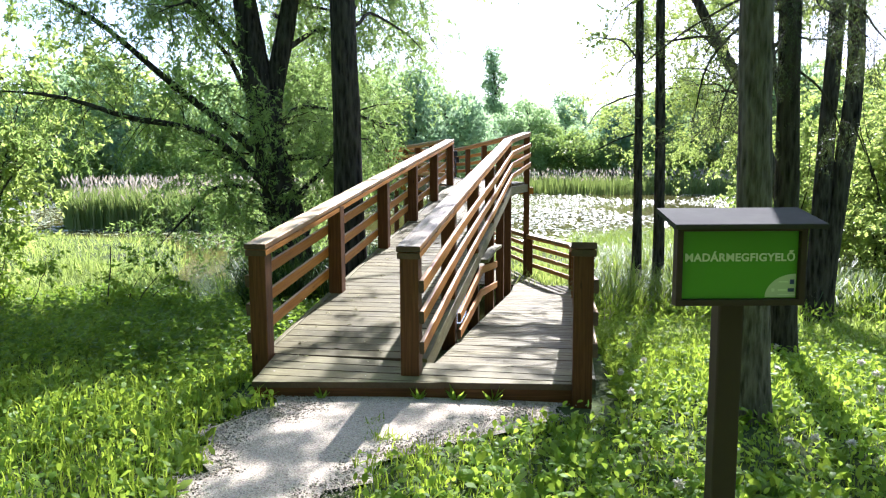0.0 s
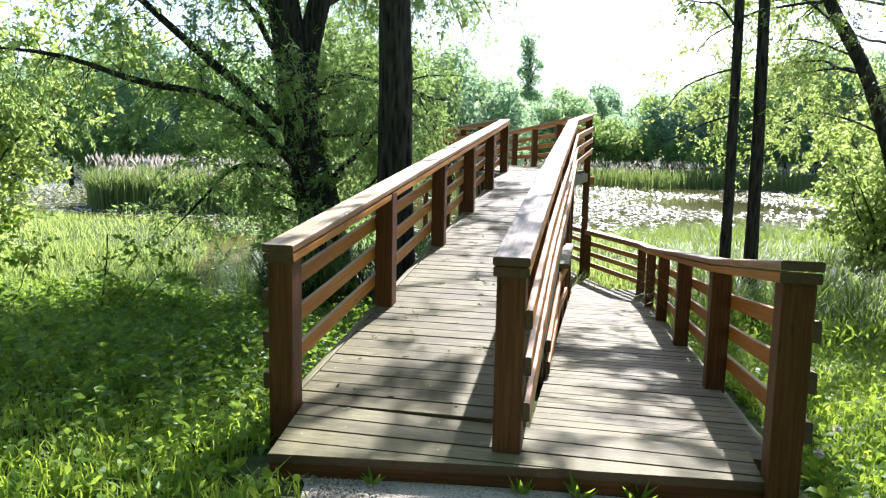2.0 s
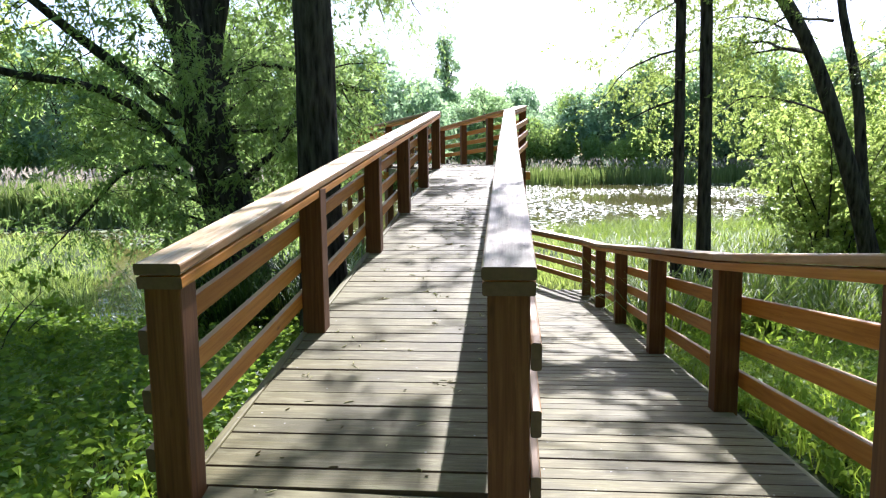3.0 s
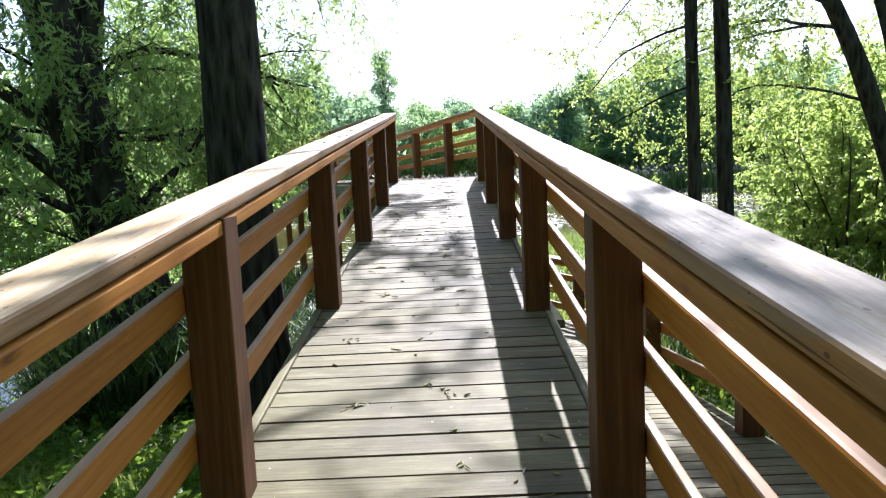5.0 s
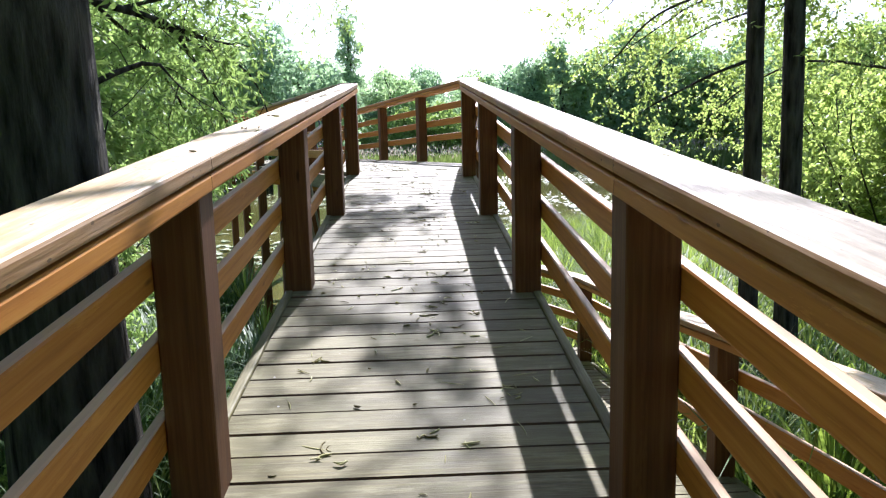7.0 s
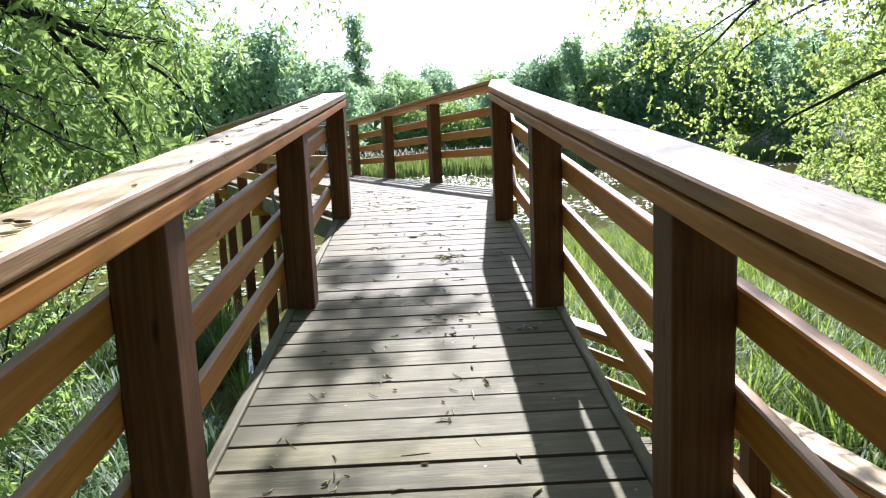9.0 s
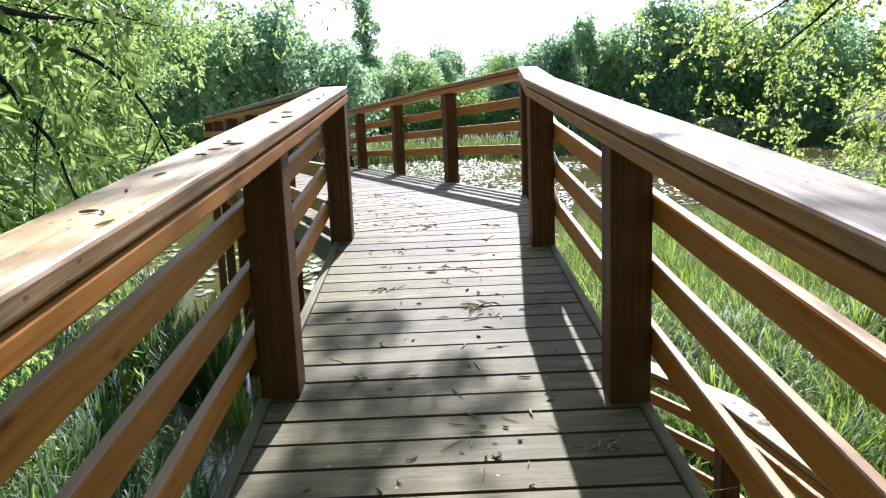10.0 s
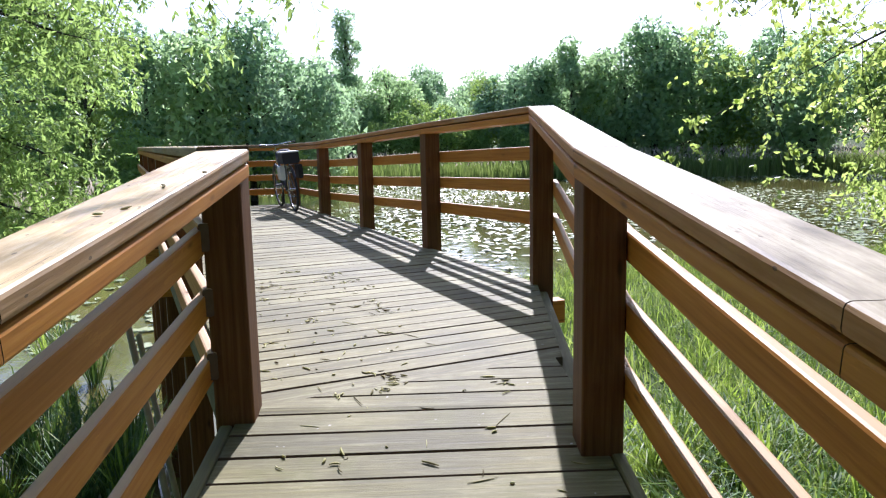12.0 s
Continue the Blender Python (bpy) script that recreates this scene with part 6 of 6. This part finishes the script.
def sign():
    x, y, yaw = 0.628, 3.02, 9.5
    m = pose(x, y, 0, 0, 0, yaw)
    ob = thing("information_sign", (x, y, float(ground_z(x, y))), "small roofed green information sign on a dark brown post", "sign")

    def add(name, bm, mat, label="", parent=ob):
        bm.transform(m)
        return part(name, bm, mat, parent, label)

    zc, w, h = 1.315, 0.50, 0.29
    add("post", beam((-0.005, 0.045, -0.25), (-0.005, 0.045, 1.455), 0.10, 0.09, 0.008, side=(1, 0, 0)), FRAME_M, "dark brown wooden post")
    board = add("board", beam((-w / 2 + 0.01, -0.02, zc), (w / 2 - 0.01, -0.02, zc), 0.03, h - 0.02, 0.003), FRAME_M)
    for a, b, ww, hh in (((-w / 2, -0.04, zc - h / 2), (w / 2, -0.04, zc - h / 2), 0.05, 0.024), ((-w / 2, -0.04, zc + h / 2), (w / 2, -0.04, zc + h / 2), 0.05, 0.024)):
        add("frame_bar", beam(a, b, ww, hh, 0.003), FRAME_M)
    for sx in (-1, 1):
        add("frame_bar", beam((sx * (w / 2 - 0.012), -0.0405, zc - h / 2 + 0.012), (sx * (w / 2 - 0.012), -0.0405, zc + h / 2 - 0.012), 0.024, 0.05, 0.003, side=(1, 0, 0)), FRAME_M)
    pw, ph = w / 2 - 0.026, h / 2 - 0.014
    bm = flat([(-pw, -ph), (pw, -ph), (pw, ph), (-pw, ph)], 0.006)
    bmesh.ops.translate(bm, verts=bm.verts, vec=(0, -0.045, zc))
    panel = add("panel", bm, PANEL_M, "bright green printed panel")
    arc = [(pw - 0.004, -ph + 0.004)] + [(pw - 0.004 - 0.118 * math.sin(a), -ph + 0.004 + 0.092 * math.cos(a)) for a in [k / 14 * math.pi / 2 for k in range(15)]]
    bm = flat(arc, 0.002)
    bmesh.ops.translate(bm, verts=bm.verts, vec=(0, -0.0475, zc))
    add("badge", bm, BADGE_M, "pale quarter-round badge", panel)
    for bx, bz, bw, bh in ((0.205, -0.066, 0.016, 0.018), (0.202, -0.098, 0.024, 0.014), (0.168, -0.098, 0.034, 0.006), (0.172, -0.066, 0.036, 0.004), (0.185, -0.117, 0.066, 0.003), (0.132, -0.098, 0.012, 0.012)):
        bm = flat([(bx - bw / 2, bz - bh / 2), (bx + bw / 2, bz - bh / 2), (bx + bw / 2, bz + bh / 2), (bx - bw / 2, bz + bh / 2)], 0.001)
        bmesh.ops.translate(bm, verts=bm.verts, vec=(0, -0.0495, zc))
        add("print_bar", bm, BLUE_M if bw < 0.03 and bx > 0.15 else TEXT_M, "", panel)
    cu = bpy.data.curves.new("lettering", "FONT")
    cu.body, cu.size, cu.align_x, cu.extrude, cu.space_character = "MADÁRMEGFIGYELŐ", 0.046, "CENTER", 0.0008, 1.08
    cu.offset = 0.0014
    tmp = bpy.data.objects.new("lettering_source", cu)
    me = bpy.data.meshes.new_from_object(tmp)
    bpy.data.objects.remove(tmp)
    bm = bmesh.new()
    bm.from_mesh(me)
    bpy.data.meshes.remove(me)
    wide = max(v.co.x for v in bm.verts) - min(v.co.x for v in bm.verts)
    bmesh.ops.scale(bm, verts=bm.verts, vec=(0.425 / wide, 0.425 / wide * 0.98, 1))
    bm.transform(pose(0.0, -0.0465, zc + 0.016, 90, 0, 0))
    add("lettering", bm, TEXT_M, "pale green capital lettering", panel)
    bm = beam((-0.285, 0, 0), (0.285, 0, 0), 0.25, 0.02, 0.004)
    bm.transform(pose(0, -0.02, zc + h / 2 + 0.036, 11, 0, 0))
    add("roof", bm, ROOF_M, "grey weathered roof board")


sign()


# ---- small things on the deck ----
LITTER_M = leafy("catkins_and_twigs", [(0.0, (0.07, 0.05, 0.02)), (0.3, (0.24, 0.21, 0.08)), (0.6, (0.40, 0.38, 0.15)), (1.0, (0.60, 0.57, 0.30))], (0.3, 0.3, 0.12), 0.15, 0.8, 0.2)


def litter():
    rng = np.random.default_rng(21)
    pairs = []

    def bit(x, y, z, slope, n, bend, r, a):
        """One curled catkin or twig lying along a sloping board."""
        line, px, py = [], x, y
        for q in range(5):
            line.append((px, py, z + slope * (py - y) + r * 0.7))
            px, py = px + math.cos(a) * n / 4, py + math.sin(a) * n / 4
            a += bend / 4
        pairs.append(tube_soup(line, [r * 0.5, r, r * 1.1, r * 0.9, r * 0.4], 5))

    for k in range(430):
        y = rng.uniform(10.0, 18.5) if k < 350 else rng.uniform(5.3, 10.0)
        x = rng.uniform(-2.25, -1.25) if y < 15.4 else rng.uniform(-2.3, -1.2) - 0.37 * (y - 15.4)
        slope = RISE if y < TOP_Y else 0.0
        z = ramp_z(x, y) + 0.002
        if rng.uniform() < 0.12:  # a small tuft of them
            for _ in range(int(rng.integers(3, 7))):
                bit(x + rng.normal(0, 0.018), y + rng.normal(0, 0.018), z, slope, rng.uniform(0.02, 0.06), rng.normal(0, 1.6), rng.uniform(0.002, 0.004), rng.uniform(0, 6.28))
        elif rng.uniform() < 0.2:  # a bare twig
            bit(x, y, z, slope, rng.uniform(0.04, 0.11), rng.normal(0, 0.3), 0.0018, rng.uniform(0, 6.28))
        else:
            bit(x, y, z, slope, 0.016 + 0.05 * rng.uniform() ** 1.5, rng.normal(0, 1.0), rng.uniform(0.0018, 0.0046), rng.uniform(0, 6.28))
    for x, y, n in ((-1.62, 14.05, 22), (-2.035, 9.55, 7)):  # two larger tufts
        for _ in range(n):
            bit(x + rng.normal(0, 0.035), y + rng.normal(0, 0.035), ramp_z(x, y) + 0.003, RISE, rng.uniform(0.03, 0.10), rng.normal(0, 1.8), rng.uniform(0.002, 0.0045), rng.uniform(0, 6.28))
    for k in range(44):
        left = rng.uniform() < 0.5
        y = rng.uniform(9.0, 15.0)
        x = (-2.36 if left else -1.17) + rng.uniform(-0.06, 0.06)
        bit(x, y, ramp_z(x, y) + RAIL_H + 0.001, RISE, rng.uniform(0.015, 0.05), rng.normal(0, 0.8), 0.003, rng.uniform(0, 6.28))
    for x, y in ((-2.39, 13.70), (-2.365, 13.50), (-1.14, 13.22)):
        for _ in range(4):
            bit(x + rng.normal(0, 0.012), y + rng.normal(0, 0.008), ramp_z(x, y) + RAIL_H + 0.001, RISE, rng.uniform(0.02, 0.04), rng.normal(0, 0.8), 0.003, rng.uniform(-0.6, 0.6))
    stuff("litter", "fallen catkins and bits of twig lying on the planks", "plant litter", LITTER_M, *merge(pairs))


litter()

def pole(top, base, r):
    ob = thing("pole", base, "thin bare weathered pole standing in the water beside the walkway", "pole", "poles beside the walkway")
    line = resample([base, [(a + b) / 2 + 0.02 for a, b in zip(base, top)], top], 8)
    part("shaft", soup("shaft", *tube_soup(line, np.linspace(r, r * 0.7, 8), 7, np.random.default_rng(4), 0.05)), POLE_WOOD, ob, smooth=True)


pole((-3.13, 16.2, 1.48), (-2.72, 16.1, -1.7), 0.022)
pole((-3.02, 16.05, 1.42), (-2.60, 16.0, -1.7), 0.018)

TYRE_M = plain("black_rubber", (0.02, 0.02, 0.021), 0.75)
PAINT_M = plain("dark_bicycle_paint", (0.035, 0.035, 0.045), 0.3)
STEEL_M = plain("bright_steel", (0.55, 0.55, 0.56), 0.25, 1.0)
BAG_M = plain("black_pannier_cloth", (0.03, 0.03, 0.034), 0.85)
PALE_M = plain("pale_plastic", (0.7, 0.7, 0.68), 0.5)


def tube(points, r, n=8, steps=14):
    v, t = tube_soup(resample(points, steps) if len(points) > 2 else np.array(points, float), [r] * (steps if len(points) > 2 else 2), n)
    return soup("tube", v, t)


def ring_mesh(c, radius, r, n=36, k=8):
    a = np.linspace(0, 2 * np.pi, n, endpoint=False)
    b = np.linspace(0, 2 * np.pi, k, endpoint=False)
    V = np.stack([(radius + r * np.cos(b)[None]) * np.cos(a)[:, None], np.broadcast_to(r * np.sin(b)[None], (n, k)), (radius + r * np.cos(b)[None]) * np.sin(a)[:, None]], -1) + np.array(c)
    i, j = np.meshgrid(np.arange(n), np.arange(k), indexing="ij")
    q = np.stack([i * k + j, ((i + 1) % n) * k + j, ((i + 1) % n) * k + (j + 1) % k, i * k + (j + 1) % k], -1).reshape(-1, 4)
    return soup("ring", V.reshape(-1, 3), q)


def bicycle():
    """Built along x with the front wheel ahead, then stood against the railing."""
    m = pose(-3.68, 23.85, TOP_Z, 0, 0, 112) @ pose(0, 0, 0, -5, 0, 0) @ Matrix.Scale(0.93, 4)
    ob = thing("bicycle", m.translation, "dark city bicycle with rear bag leaning on the walkway railing", "bicycle")

    def add(name, me, mat, parent=ob, label="", smooth_it=True):
        if isinstance(me, bmesh.types.BMesh):
            me.transform(m)
        else:
            me.transform(m)
        return part(name, me, mat, parent, label, smooth_it)

    R = 0.345
    for x, who in ((0.53, "front"), (-0.53, "rear")):
        wheel = add("wheel", ring_mesh((x, 0, R), R - 0.018, 0.018), TYRE_M)
        add("rim", ring_mesh((x, 0, R), R - 0.045, 0.010), STEEL_M, wheel)
        add("hub", tube([(x, -0.05, R), (x, 0.05, R)], 0.02), STEEL_M, wheel)
        for k in range(14):
            a = k / 14 * 2 * math.pi
            add("spoke", tube([(x, 0.012 * (-1) ** k, R), (x + math.cos(a) * 0.3, 0, R + math.sin(a) * 0.3)], 0.0016, 3), STEEL_M, wheel)
        add("mudguard", tube([(x + math.cos(a) * (R + 0.03), 0, R + math.sin(a) * (R + 0.03)) for a in np.linspace(0.3, 2.6, 9)], 0.018, 6), PAINT_M)
    head, crank, seat = (0.36, 0, 0.92), (-0.08, 0, 0.30), (-0.24, 0, 0.86)
    for a, b, r in ((head, crank, 0.018), (crank, seat, 0.016), ((-0.20, 0, 0.74), (0.38, 0, 0.84), 0.016), ((-0.20, 0, 0.74), (-0.53, 0.04, R), 0.009), ((-0.20, 0, 0.74), (-0.53, -0.04, R), 0.009),
                    (crank, (-0.53, 0.04, R), 0.010), (crank, (-0.53, -0.04, R), 0.010)):
        add("frame_tube", tube([a, b], r), PAINT_M)
    for sy in (-0.045, 0.045):
        add("fork_blade", tube([(0.40, sy, 0.74), (0.46, sy, 0.55), (0.53, sy, R)], 0.011), PAINT_M)
    add("stem", tube([(0.40, 0, 0.74), (0.34, 0, 1.02)], 0.016), STEEL_M)
    add("handlebar", tube([(0.16, -0.29, 1.06), (0.32, -0.24, 1.07), (0.36, -0.08, 1.04), (0.36, 0.08, 1.04), (0.32, 0.24, 1.07), (0.16, 0.29, 1.06)], 0.012), STEEL_M)
    for sy in (-0.285, 0.285):
        add("grip", tube([(0.13, sy, 1.06), (0.24, sy * 0.93, 1.068)], 0.017), TYRE_M)
    bm = bmesh.new()
    bmesh.ops.create_uvsphere(bm, u_segments=14, v_segments=8, radius=1)
    for v in bm.verts:
        wide = 0.11 if v.co.x < 0 else 0.11 - 0.08 * v.co.x
        v.co = Vector((v.co.x * 0.135 - 0.27, v.co.y * wide, v.co.z * 0.04 + 0.94))
    add("saddle", bm, BAG_M)
    for sy in (-0.06, 0.06):
        add("rack_bar", tube([(-0.26, sy, 0.72), (-0.74, sy, 0.74)], 0.006), STEEL_M)
        add("rack_stay", tube([(-0.62, sy, 0.74), (-0.53, sy, R)], 0.005), STEEL_M)
    add("bag", beam((-0.72, 0, 0.84), (-0.36, 0, 0.84), 0.26, 0.17, 0.03), BAG_M, label="black box-shaped rear bag", smooth_it=False)
    add("bag_lid", beam((-0.73, 0, 0.935), (-0.35, 0, 0.935), 0.27, 0.02, 0.006), PALE_M, label="pale lid of the bag", smooth_it=False)
    for sy in (-0.14, 0.14):
        add("pannier", beam((-0.66, sy, 0.62), (-0.44, sy, 0.62), 0.07, 0.22, 0.025), PALE_M if sy > 0 else BAG_M, label="pale side pannier" if sy > 0 else "black side pannier", smooth_it=False)
    add("chain_wheel", ring_mesh((-0.08, -0.05, 0.30), 0.085, 0.006), STEEL_M)
    for k in (1, -1):
        add("crank_arm", tube([(-0.08, -0.07 * k, 0.30), (-0.08 + 0.12 * k, -0.08 * k, 0.30 - 0.12 * k)], 0.009), STEEL_M)
        add("pedal", beam((-0.12 + 0.12 * k, -0.13 * k, 0.30 - 0.12 * k), (-0.02 + 0.12 * k, -0.13 * k, 0.30 - 0.12 * k), 0.09, 0.022, 0.004), TYRE_M, smooth_it=False)
    add("lamp", tube([(0.40, 0, 0.93), (0.46, 0, 0.93)], 0.03, 10), STEEL_M)


bicycle()
